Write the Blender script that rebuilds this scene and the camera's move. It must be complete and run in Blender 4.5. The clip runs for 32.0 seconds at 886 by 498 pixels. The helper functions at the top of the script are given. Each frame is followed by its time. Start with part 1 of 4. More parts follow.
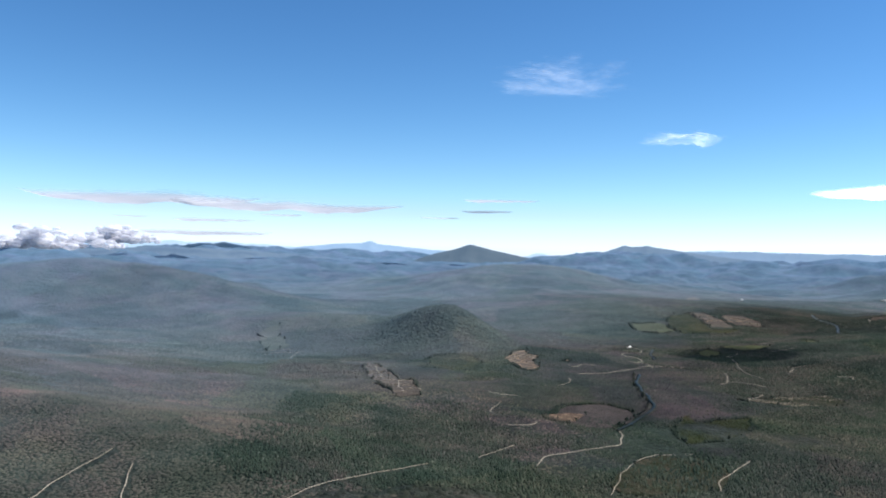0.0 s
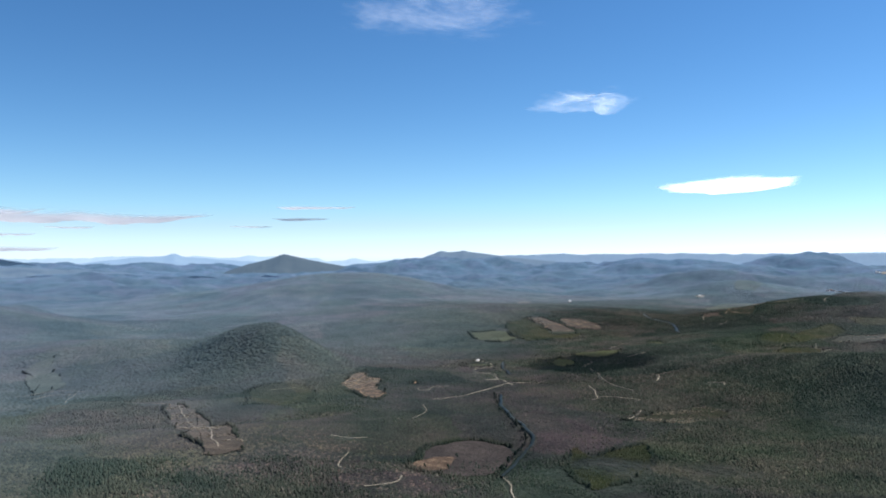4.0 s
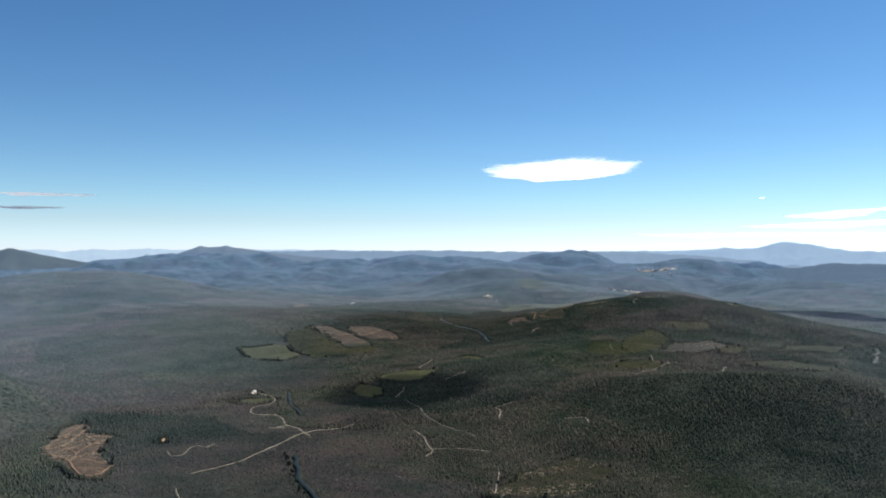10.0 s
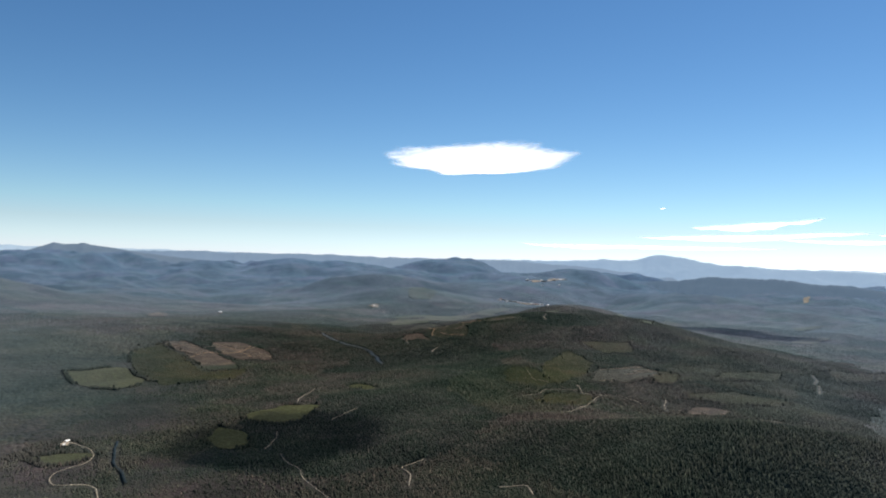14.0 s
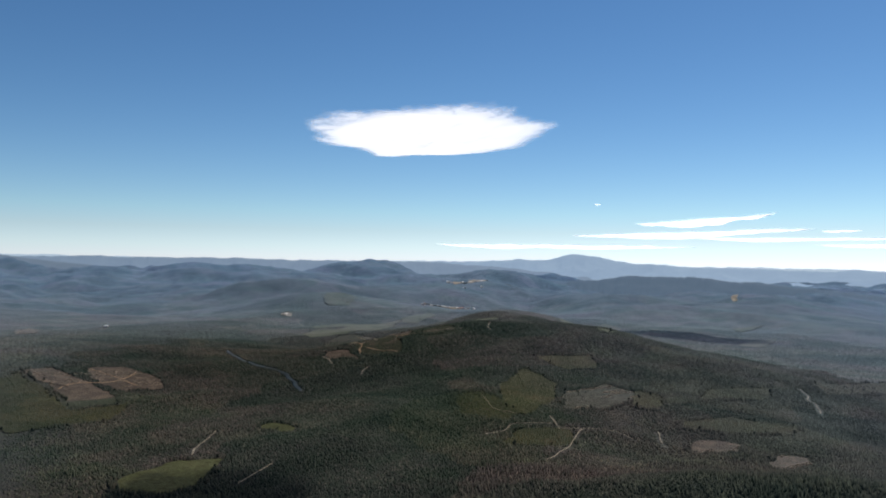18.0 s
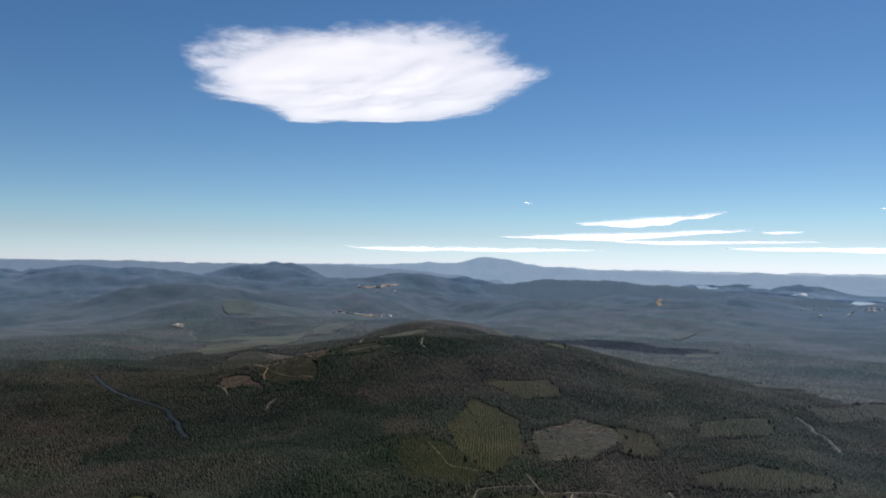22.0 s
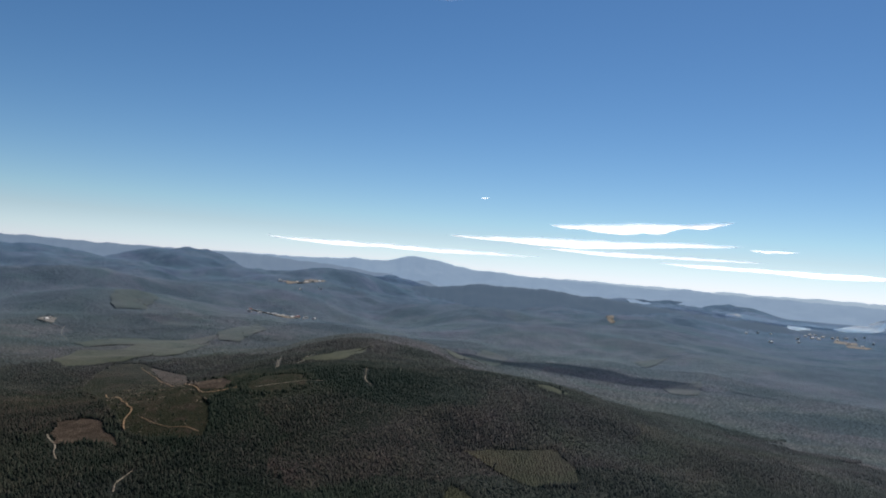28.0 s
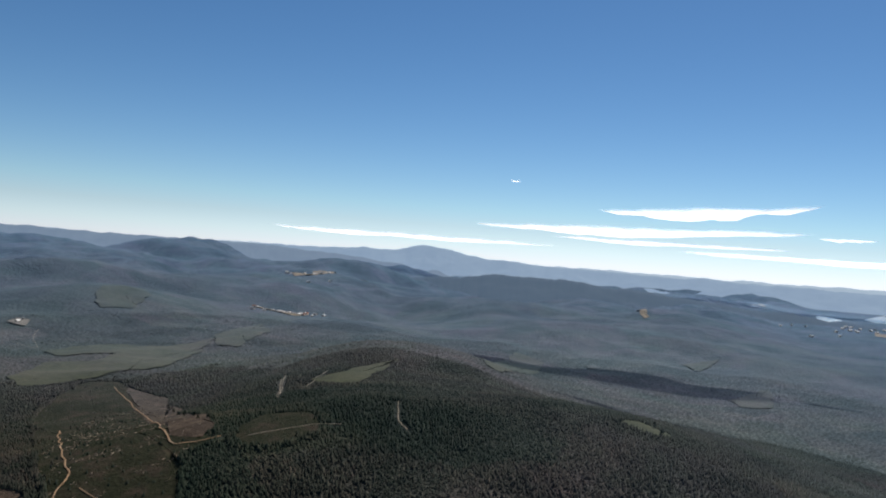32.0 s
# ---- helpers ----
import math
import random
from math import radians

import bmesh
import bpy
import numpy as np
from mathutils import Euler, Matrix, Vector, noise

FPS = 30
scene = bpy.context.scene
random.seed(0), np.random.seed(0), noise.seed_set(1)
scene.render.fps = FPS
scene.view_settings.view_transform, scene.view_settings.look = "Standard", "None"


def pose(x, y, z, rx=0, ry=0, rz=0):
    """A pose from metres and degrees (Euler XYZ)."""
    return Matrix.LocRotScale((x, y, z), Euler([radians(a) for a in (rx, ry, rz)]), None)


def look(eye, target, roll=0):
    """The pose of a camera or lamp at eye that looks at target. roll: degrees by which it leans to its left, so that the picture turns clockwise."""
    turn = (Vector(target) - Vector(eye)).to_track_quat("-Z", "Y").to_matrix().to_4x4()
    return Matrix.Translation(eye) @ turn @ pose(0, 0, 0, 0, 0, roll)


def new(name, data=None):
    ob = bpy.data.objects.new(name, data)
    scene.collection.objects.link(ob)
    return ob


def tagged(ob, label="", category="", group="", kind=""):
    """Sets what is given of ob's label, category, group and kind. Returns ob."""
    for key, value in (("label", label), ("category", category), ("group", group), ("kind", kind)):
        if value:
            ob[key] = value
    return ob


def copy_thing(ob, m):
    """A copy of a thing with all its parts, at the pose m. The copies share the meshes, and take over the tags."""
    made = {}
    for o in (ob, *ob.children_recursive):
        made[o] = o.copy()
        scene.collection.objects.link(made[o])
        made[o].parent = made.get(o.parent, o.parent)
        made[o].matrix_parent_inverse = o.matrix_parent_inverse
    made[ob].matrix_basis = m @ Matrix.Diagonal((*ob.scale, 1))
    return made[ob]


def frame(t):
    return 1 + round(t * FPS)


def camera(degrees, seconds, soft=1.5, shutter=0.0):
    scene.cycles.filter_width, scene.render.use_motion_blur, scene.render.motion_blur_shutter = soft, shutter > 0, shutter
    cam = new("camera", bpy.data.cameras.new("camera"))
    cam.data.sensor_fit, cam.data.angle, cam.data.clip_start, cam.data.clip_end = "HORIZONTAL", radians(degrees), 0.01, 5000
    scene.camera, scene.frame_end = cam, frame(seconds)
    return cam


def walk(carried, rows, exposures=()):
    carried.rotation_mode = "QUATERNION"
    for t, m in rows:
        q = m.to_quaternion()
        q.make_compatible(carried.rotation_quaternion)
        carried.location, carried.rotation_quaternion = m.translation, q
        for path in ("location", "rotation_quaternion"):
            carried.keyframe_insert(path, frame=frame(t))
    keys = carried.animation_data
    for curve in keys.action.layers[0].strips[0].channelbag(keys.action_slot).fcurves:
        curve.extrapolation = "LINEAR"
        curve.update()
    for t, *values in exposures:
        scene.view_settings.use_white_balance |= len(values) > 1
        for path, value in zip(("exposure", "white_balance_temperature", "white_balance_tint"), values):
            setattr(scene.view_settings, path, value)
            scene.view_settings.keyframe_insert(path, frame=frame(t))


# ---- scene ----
cam = camera(58.0, 32.0, soft=2.0)
EYE = 110.0
# seconds, x, y, z from the first eye, then yaw, pitch and roll in degrees
PATH = [
    (0, -0.00, -0.00, -0.01, -0.000, -0.273, 1.405),
    (0.5, -1.34, 12.97, -0.78, -0.913, -0.194, 1.026),
    (1, -2.48, 26.07, -1.49, -2.275, -0.244, 0.419),
    (1.5, -3.32, 39.23, -2.15, -3.602, -0.259, -0.163),
    (2, -3.93, 52.42, -2.72, -5.777, -0.078, -0.912),
    (2.5, -4.33, 65.61, -3.13, -7.903, 0.247, -0.999),
    (3, -4.75, 78.76, -3.36, -9.971, 0.515, -0.685),
    (3.5, -5.26, 91.83, -3.43, -11.682, 0.567, -0.598),
    (5.5, -8.36, 142.47, -1.48, -18.295, 0.070, 0.948),
    (6, -5.91, 155.50, -1.51, -19.801, 0.042, 0.686),
    (6.5, -2.98, 168.69, -1.57, -21.224, -0.018, 0.723),
    (7, 0.57, 182.09, -1.67, -22.716, -0.007, 0.630),
    (7.5, 4.57, 195.71, -1.85, -24.022, -0.003, 0.996),
    (8, 8.99, 209.42, -2.09, -25.279, -0.041, 1.161),
    (8.5, 13.57, 223.22, -2.40, -26.532, -0.056, 1.113),
    (9, 18.33, 237.14, -2.71, -27.796, 0.112, 0.912),
    (9.5, 23.43, 251.11, -2.95, -28.953, 0.190, 0.531),
    (10, 29.00, 265.02, -3.08, -30.119, 0.203, 0.182),
    (10.5, 34.82, 278.88, -3.14, -31.327, 0.107, -0.190),
    (11, 41.21, 292.64, -3.14, -32.646, 0.154, -0.286),
    (11.5, 47.86, 306.32, -3.19, -33.905, 0.174, 0.028),
    (12, 54.71, 319.81, -3.28, -35.177, 0.217, 0.542),
    (12.5, 61.77, 332.97, -3.40, -36.179, 0.334, 0.912),
    (13, 68.94, 345.92, -3.47, -37.116, 0.492, 1.263),
    (13.5, 76.24, 358.66, -3.38, -37.959, 0.572, 1.382),
    (14, 83.52, 371.28, -3.25, -38.725, 0.746, 1.686),
    (14.5, 90.79, 383.77, -3.14, -39.370, 0.870, 1.955),
    (16.5, 118.96, 431.44, -3.30, -42.374, 0.706, 1.108),
    (17, 126.33, 442.94, -3.23, -43.325, 0.792, 0.982),
    (17.5, 133.73, 454.43, -3.14, -44.262, 0.930, 1.009),
    (18, 141.36, 465.96, -3.03, -45.137, 0.989, 0.943),
    (18.5, 149.28, 477.60, -3.00, -46.073, 0.997, 0.996),
    (19, 157.79, 489.21, -3.04, -46.878, 1.067, 1.561),
    (19.5, 166.79, 500.58, -3.10, -47.702, 1.159, 1.119),
    (20, 176.07, 511.90, -3.08, -48.478, 1.175, 0.910),
    (20.5, 185.44, 523.21, -2.96, -49.328, 1.203, 0.941),
    (21, 194.90, 534.41, -2.75, -50.195, 1.283, 0.906),
    (21.5, 204.40, 545.37, -2.54, -51.035, 1.292, 0.830),
    (22, 213.91, 556.15, -2.34, -51.863, 1.290, 0.942),
    (22.5, 223.27, 566.79, -2.19, -52.756, 1.131, 0.569),
    (23, 232.67, 577.12, -1.94, -53.741, 1.195, 0.953),
    (23.5, 242.47, 586.91, -1.52, -54.724, 1.190, 0.586),
    (24, 252.47, 596.48, -1.12, -55.637, 1.228, 0.841),
    (24.5, 262.51, 605.93, -0.81, -56.429, 1.154, 1.287),
    (25, 272.63, 615.22, -0.59, -57.066, 1.182, 2.200),
    (25.5, 282.73, 624.45, -0.40, -57.358, 1.378, 3.100),
    (27.5, 322.97, 662.82, 0.23, -57.442, 1.379, 4.550),
    (28, 332.62, 672.41, 0.34, -57.268, 1.441, 4.550),
    (28.5, 342.42, 681.66, 0.60, -57.365, 1.076, 4.420),
    (29, 352.28, 690.74, 0.85, -57.541, 0.977, 4.620),
    (29.5, 362.14, 699.69, 1.04, -57.672, 0.938, 4.720),
    (30, 372.03, 708.66, 1.19, -57.692, 0.967, 4.560),
    (30.5, 381.89, 717.55, 1.38, -57.592, 0.880, 4.330),
    (31, 391.61, 726.54, 1.73, -57.425, 0.829, 4.160),
    (31.5, 401.20, 735.75, 2.28, -57.160, 0.718, 4.280),
    (32, 410.75, 745.20, 3.01, -56.797, 0.569, 4.310),
]


def heading(yaw, pitch):
    a, b = radians(yaw), radians(pitch)
    return Vector((-math.sin(a) * math.cos(b), math.cos(a) * math.cos(b), math.sin(b)))


walk(cam, [(t, look((x, y, EYE + z), Vector((x, y, EYE + z)) + heading(yaw, pitch), roll))
           for t, x, y, z, yaw, pitch, roll in PATH],
     [(0.0, 0.5, 6450, 10), (6.0, 0.31, 6650, 10), (13.0, 0.11, 7150, 11), (19.0, -0.20, 7250, 13), (24.0, -0.42, 7050, 14), (32.0, -0.28, 7200, 13)])

# ---- light ----
SUN_BEARING, SUN_HEIGHT = 84.0, 47.0
sun_way = Vector((math.sin(radians(SUN_BEARING)) * math.cos(radians(SUN_HEIGHT)),
                  math.cos(radians(SUN_BEARING)) * math.cos(radians(SUN_HEIGHT)), math.sin(radians(SUN_HEIGHT))))
world = bpy.data.worlds.new("sky")
scene.world = world
world.use_nodes = True
sky = world.node_tree.nodes.new("ShaderNodeTexSky")
sky.sky_type, sky.sun_disc = "NISHITA", False
sky.sun_elevation, sky.sun_rotation = radians(SUN_HEIGHT), radians(SUN_BEARING)
sky.altitude, sky.air_density, sky.dust_density, sky.ozone_density = 1300, 1.0, 0.2, 4.0
background = world.node_tree.nodes["Background"]
background.inputs["Strength"].default_value = 0.09
deeper = world.node_tree.nodes.new("ShaderNodeHueSaturation")
deeper.inputs["Saturation"].default_value = 1.13
tint = world.node_tree.nodes.new("ShaderNodeMix")
tint.data_type, tint.blend_type = "RGBA", "MULTIPLY"
tint.inputs[0].default_value, tint.inputs[7].default_value = 1.0, (0.85, 0.985, 1.09, 1)
world.node_tree.links.new(sky.outputs[0], tint.inputs[6])
world.node_tree.links.new(tint.outputs[2], deeper.inputs["Color"])
# cold clear winter air: the sky stays blue-white down to the horizon
split, join = world.node_tree.nodes.new("ShaderNodeSeparateColor"), world.node_tree.nodes.new("ShaderNodeCombineColor")
world.node_tree.links.new(deeper.outputs[0], split.inputs[0])
world.node_tree.links.new(split.outputs[1], join.inputs[1])
for channel, kind, share in ((0, "MINIMUM", 1.0), (2, "MAXIMUM", 1.14)):
    scaled, bound = world.node_tree.nodes.new("ShaderNodeMath"), world.node_tree.nodes.new("ShaderNodeMath")
    scaled.operation, bound.operation = "MULTIPLY", kind
    scaled.inputs[1].default_value = share
    world.node_tree.links.new(split.outputs[1], scaled.inputs[0])
    world.node_tree.links.new(scaled.outputs[0], bound.inputs[0])
    world.node_tree.links.new(split.outputs[channel], bound.inputs[1])
    world.node_tree.links.new(bound.outputs[0], join.inputs[channel])
both_ends, half_sum, least_green = (world.node_tree.nodes.new("ShaderNodeMath") for _ in range(3))
half_sum.operation, least_green.operation = "MULTIPLY", "MINIMUM"
half_sum.inputs[1].default_value = 0.53
world.node_tree.links.new(join.inputs[0].links[0].from_socket, both_ends.inputs[0])
world.node_tree.links.new(join.inputs[2].links[0].from_socket, both_ends.inputs[1])
world.node_tree.links.new(both_ends.outputs[0], half_sum.inputs[0])
world.node_tree.links.new(half_sum.outputs[0], least_green.inputs[0])
world.node_tree.links.new(split.outputs[1], least_green.inputs[1])
world.node_tree.links.new(least_green.outputs[0], join.inputs[1])
# ground haze whitens the lowest sky all round
ray = world.node_tree.nodes.new("ShaderNodeTexCoord")
axes = world.node_tree.nodes.new("ShaderNodeSeparateXYZ")
world.node_tree.links.new(ray.outputs["Generated"], axes.inputs[0])
lowness, steep, gain = (world.node_tree.nodes.new("ShaderNodeMath") for _ in range(3))
lowness.operation, steep.operation, gain.operation = "SUBTRACT", "POWER", "MULTIPLY_ADD"
lowness.use_clamp = True
lowness.inputs[0].default_value, steep.inputs[1].default_value = 1.0, 9.0
gain.inputs[1].default_value, gain.inputs[2].default_value = 0.42, 0.97
for source, sink in ((axes.outputs[2], lowness.inputs[1]), (lowness.outputs[0], steep.inputs[0]), (steep.outputs[0], gain.inputs[0])):
    world.node_tree.links.new(source, sink)
brighter = world.node_tree.nodes.new("ShaderNodeVectorMath")
brighter.operation = "SCALE"
world.node_tree.links.new(join.outputs[0], brighter.inputs[0])
world.node_tree.links.new(gain.outputs[0], brighter.inputs["Scale"])
world.node_tree.links.new(brighter.outputs[0], background.inputs["Color"])
sun = new("sun", bpy.data.lights.new("sun", "SUN"))
sun.data.energy, sun.data.angle, sun.data.color = 6.2, radians(0.53), (1.0, 0.965, 0.92)
sun.matrix_world = look(sun_way * 3000, (0, 0, 0))


# ---- numbers for land and cover ----
def lattice(seed):
    return np.random.RandomState(seed).rand(256, 256)


LATTICES = {}


def value_noise(x, y, size, seed):
    """Smooth noise from 0 to 1, with bumps about size metres across."""
    grid = LATTICES.setdefault(seed, lattice(seed))
    u, v = np.asarray(x) / size, np.asarray(y) / size
    i, j = np.floor(u).astype(int), np.floor(v).astype(int)
    a, b = u - i, v - j
    a, b = a * a * (3 - 2 * a), b * b * (3 - 2 * b)
    g = lambda p, q: grid[p % 256, q % 256]
    return (g(i, j) * (1 - a) + g(i + 1, j) * a) * (1 - b) + (g(i, j + 1) * (1 - a) + g(i + 1, j + 1) * a) * b


def fractal(x, y, size, seed, octaves=4, gain=0.5):
    total, weight, out = 0.0, 1.0, 0.0
    for n in range(octaves):
        out = out + weight * value_noise(x, y, size / 2 ** n, seed + n)
        total += weight
        weight *= gain
    return out / total


def hill(x, y, cx, cy, along, across, turn):
    a = radians(turn)
    u = (x - cx) * math.cos(a) + (y - cy) * math.sin(a)
    v = (y - cy) * math.cos(a) - (x - cx) * math.sin(a)
    return np.exp(-0.5 * ((u / along) ** 2 + (v / across) ** 2))


# centre, length, breadth, turn, height
HILLS = [
    (700, 870, 110, 90, 0, 46), (840, 1060, 110, 70, 20, 35), (590, 965, 70, 55, 0, 15), (745, 715, 60, 50, 0, 8),
    (2, 772, 36, 40, 10, 32), (-110, 850, 120, 60, -12, 20), (-320, 1090, 120, 70, -20, 16), (1010, 1870, 130, 75, -20, 32), (1200, 1780, 180, 85, -25, 24), (-530, 1090, 170, 130, 0, 56), (-270, 1200, 180, 110, 0, 7), (-290, 1225, 22, 18, 0, 12),
    (-180, 325, 150, 50, -5, 20), (-430, 380, 170, 200, 0, 41), (405, 555, 90, 45, -55, 27), (320, 1170, 190, 130, 0, 24),
    (480, 760, 110, 90, 0, 16), (90, 660, 90, 90, 0, 5), (-20, 470, 60, 60, 0, 8), (600, 820, 60, 60, 0, -8), (160, 1660, 190, 170, 10, 62),
    (950, 1560, 95, 75, 30, 28), (1500, 1330, 300, 90, 35, 20), (1400, 950, 200, 60, 50, 10), (1750, 1150, 320, 80, 50, 22),
]


def land(x, y):
    """Height of the ground."""
    x, y = np.asarray(x, float), np.asarray(y, float)
    z = 13.0 + 0 * x
    for cx, cy, along, across, turn, height in HILLS:
        z = z + height * hill(x, y, cx, cy, along, across, turn)
    away = np.hypot(x - 200, y - 450)
    far = np.clip((away - 800) / 1500, 0, 1)
    spurs = 1 - np.abs(2 * fractal(x + 0.2 * y, y - 0.1 * x, 420, 171, 5, 0.55) - 1)
    basin = hill(x, y, 3200, 1020, 1100, 150, 6)
    gully = 1 - np.abs(2 * fractal(x + 0.3 * y, y, 170, 11, 3) - 1)
    rise = fractal(x, y, 700, 21, 4)
    z = z - (gully - 0.7) * 7 + np.clip(rise - 0.45, 0, 1) * 190 * far + (spurs - 0.62) * 85 * far - 3 * far
    z = z + (fractal(x, y, 55, 51, 3) - 0.5) * 5
    return z + (11 - z) * np.clip(basin * 2.2, 0, 1)


# ---- materials ----
def material(name, rough=0.9):
    m = bpy.data.materials.new(name)
    m.use_nodes = True
    m.node_tree.nodes["Principled BSDF"].inputs["Roughness"].default_value = rough
    m.node_tree.nodes["Principled BSDF"].inputs["Specular IOR Level"].default_value = 0.03
    return m


def nodes(m):
    t = m.node_tree
    return t.nodes, t.links, t.nodes["Principled BSDF"]


def plain(name, colour, rough=0.9):
    m = material(name, rough)
    m.node_tree.nodes["Principled BSDF"].inputs["Base Color"].default_value = (*colour, 1)
    return m


def node(m, kind, **inputs):
    n = m.node_tree.nodes.new("ShaderNode" + kind)
    for key, value in inputs.items():
        n.inputs[key.replace("_", " ")].default_value = value
    return n


def ramp(m, source, stops):
    """A colour ramp fed by source: stops of place and colour."""
    n = m.node_tree.nodes.new("ShaderNodeValToRGB")
    m.node_tree.links.new(source, n.inputs[0])
    while len(n.color_ramp.elements) < len(stops):
        n.color_ramp.elements.new(0.5)
    for e, (at, colour) in zip(n.color_ramp.elements, stops):
        e.position, e.color = at, (*colour, 1)
    return n.outputs[0]


def noise_of(m, scale, detail=4.0, rough=0.6, where=None):
    n = node(m, "TexNoise", Scale=scale, Detail=detail, Roughness=rough)
    if where is None:
        g = node(m, "NewGeometry")
        where = g.outputs["Position"]
    m.node_tree.links.new(where, n.inputs["Vector"])
    return n.outputs["Fac"]


def mixed(m, kind, a, b, factor):
    n = m.node_tree.nodes.new("ShaderNodeMix")
    n.data_type, n.blend_type = "RGBA", kind
    for source, slot in ((factor, 0), (a, 6), (b, 7)):
        if isinstance(source, (int, float)):
            n.inputs[slot].default_value = source
        elif isinstance(source, tuple):
            n.inputs[slot].default_value = (*source, 1)
        else:
            m.node_tree.links.new(source, n.inputs[slot])
    return n.outputs[2]


def bumped(m, height, strength, distance):
    b = node(m, "Bump", Strength=strength, Distance=distance)
    m.node_tree.links.new(height, b.inputs["Height"])
    return b.outputs[0]


def haze_gloss(m, share=1.0):
    """Blue air haze painted on as gloss, stronger away from the valley's line."""
    t = m.node_tree
    shader = t.nodes["Principled BSDF"].outputs[0]
    place = node(m, "NewGeometry").outputs["Position"]

    def vector(kind, a, b):
        n = node(m, "VectorMath")
        n.operation = kind
        for slot, source in ((0, a), (1, b)):
            if isinstance(source, tuple):
                n.inputs[slot].default_value = source
            else:
                t.links.new(source, n.inputs[slot])
        return n

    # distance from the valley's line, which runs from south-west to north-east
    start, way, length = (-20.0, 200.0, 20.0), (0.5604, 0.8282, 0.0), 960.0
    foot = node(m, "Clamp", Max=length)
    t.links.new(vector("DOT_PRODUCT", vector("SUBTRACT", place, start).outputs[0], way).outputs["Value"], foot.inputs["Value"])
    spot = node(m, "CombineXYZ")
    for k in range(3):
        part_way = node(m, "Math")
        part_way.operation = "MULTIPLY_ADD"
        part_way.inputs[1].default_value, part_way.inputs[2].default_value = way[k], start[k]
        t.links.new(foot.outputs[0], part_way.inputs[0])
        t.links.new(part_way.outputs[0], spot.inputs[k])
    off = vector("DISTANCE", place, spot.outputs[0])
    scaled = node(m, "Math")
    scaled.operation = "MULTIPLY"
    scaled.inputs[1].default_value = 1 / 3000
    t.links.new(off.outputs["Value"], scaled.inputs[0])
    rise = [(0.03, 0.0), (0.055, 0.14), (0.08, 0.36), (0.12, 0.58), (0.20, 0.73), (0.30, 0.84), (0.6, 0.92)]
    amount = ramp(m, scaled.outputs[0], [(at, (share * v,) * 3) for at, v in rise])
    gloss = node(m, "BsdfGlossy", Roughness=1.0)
    # haze colour, bluer with distance
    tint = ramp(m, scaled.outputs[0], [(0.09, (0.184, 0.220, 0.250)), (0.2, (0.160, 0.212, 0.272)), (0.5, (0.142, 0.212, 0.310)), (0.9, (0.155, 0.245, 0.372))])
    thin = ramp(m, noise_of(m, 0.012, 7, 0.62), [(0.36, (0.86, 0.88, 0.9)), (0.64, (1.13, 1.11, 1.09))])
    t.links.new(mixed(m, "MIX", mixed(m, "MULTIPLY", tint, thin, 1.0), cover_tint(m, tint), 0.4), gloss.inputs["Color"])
    relief = t.nodes["Principled BSDF"].inputs["Normal"].links
    if relief:
        t.links.new(relief[0].from_socket, gloss.inputs["Normal"])
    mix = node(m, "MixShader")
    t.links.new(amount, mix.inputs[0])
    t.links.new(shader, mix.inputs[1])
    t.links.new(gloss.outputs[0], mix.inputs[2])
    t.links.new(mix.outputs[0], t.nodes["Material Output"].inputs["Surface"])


def cover_tint(m, colour):
    """Blocks of different age and kind, and wide drifts of brown heath, over the whole country."""
    at = node(m, "NewGeometry").outputs["Position"]
    flat = node(m, "Mapping")
    flat.inputs["Scale"].default_value = (1, 1, 0)
    m.node_tree.links.new(at, flat.inputs["Vector"])
    warp = node(m, "TexNoise", Scale=0.03, Detail=4.0, Roughness=0.6)
    m.node_tree.links.new(flat.outputs[0], warp.inputs["Vector"])
    shift = node(m, "VectorMath")
    shift.operation = "MULTIPLY_ADD"
    shift.inputs[1].default_value = (38, 38, 0)
    m.node_tree.links.new(warp.outputs["Color"], shift.inputs[0])
    m.node_tree.links.new(flat.outputs[0], shift.inputs[2])
    cells = node(m, "TexVoronoi", Scale=0.0105)
    m.node_tree.links.new(shift.outputs[0], cells.inputs["Vector"])
    one = node(m, "SeparateColor")
    m.node_tree.links.new(cells.outputs["Color"], one.inputs[0])
    blocks = ramp(m, one.outputs[0], [(0.0, (0.62, 0.74, 0.70)), (0.25, (0.85, 0.95, 0.85)), (0.5, (1.12, 1.0, 0.98)), (0.75, (1.0, 1.03, 0.85)), (1.0, (1.24, 1.14, 1.06))])
    drifts = ramp(m, noise_of(m, 0.007, 6, 0.66, flat.outputs[0]), [(0.38, (0.74, 0.90, 0.80)), (0.47, (0.98, 1.02, 0.9)), (0.55, (1.15, 1.02, 1.0)), (0.66, (0.95, 1.06, 0.9))])
    stands = ramp(m, noise_of(m, 0.03, 5, 0.6, flat.outputs[0]), [(0.36, (0.70, 0.79, 0.77)), (0.5, (1, 1, 1)), (0.64, (1.28, 1.2, 1.16))])
    return mixed(m, "MULTIPLY", mixed(m, "MULTIPLY", mixed(m, "MULTIPLY", colour, blocks, 1.0), drifts, 1.0), stands, 1.0)


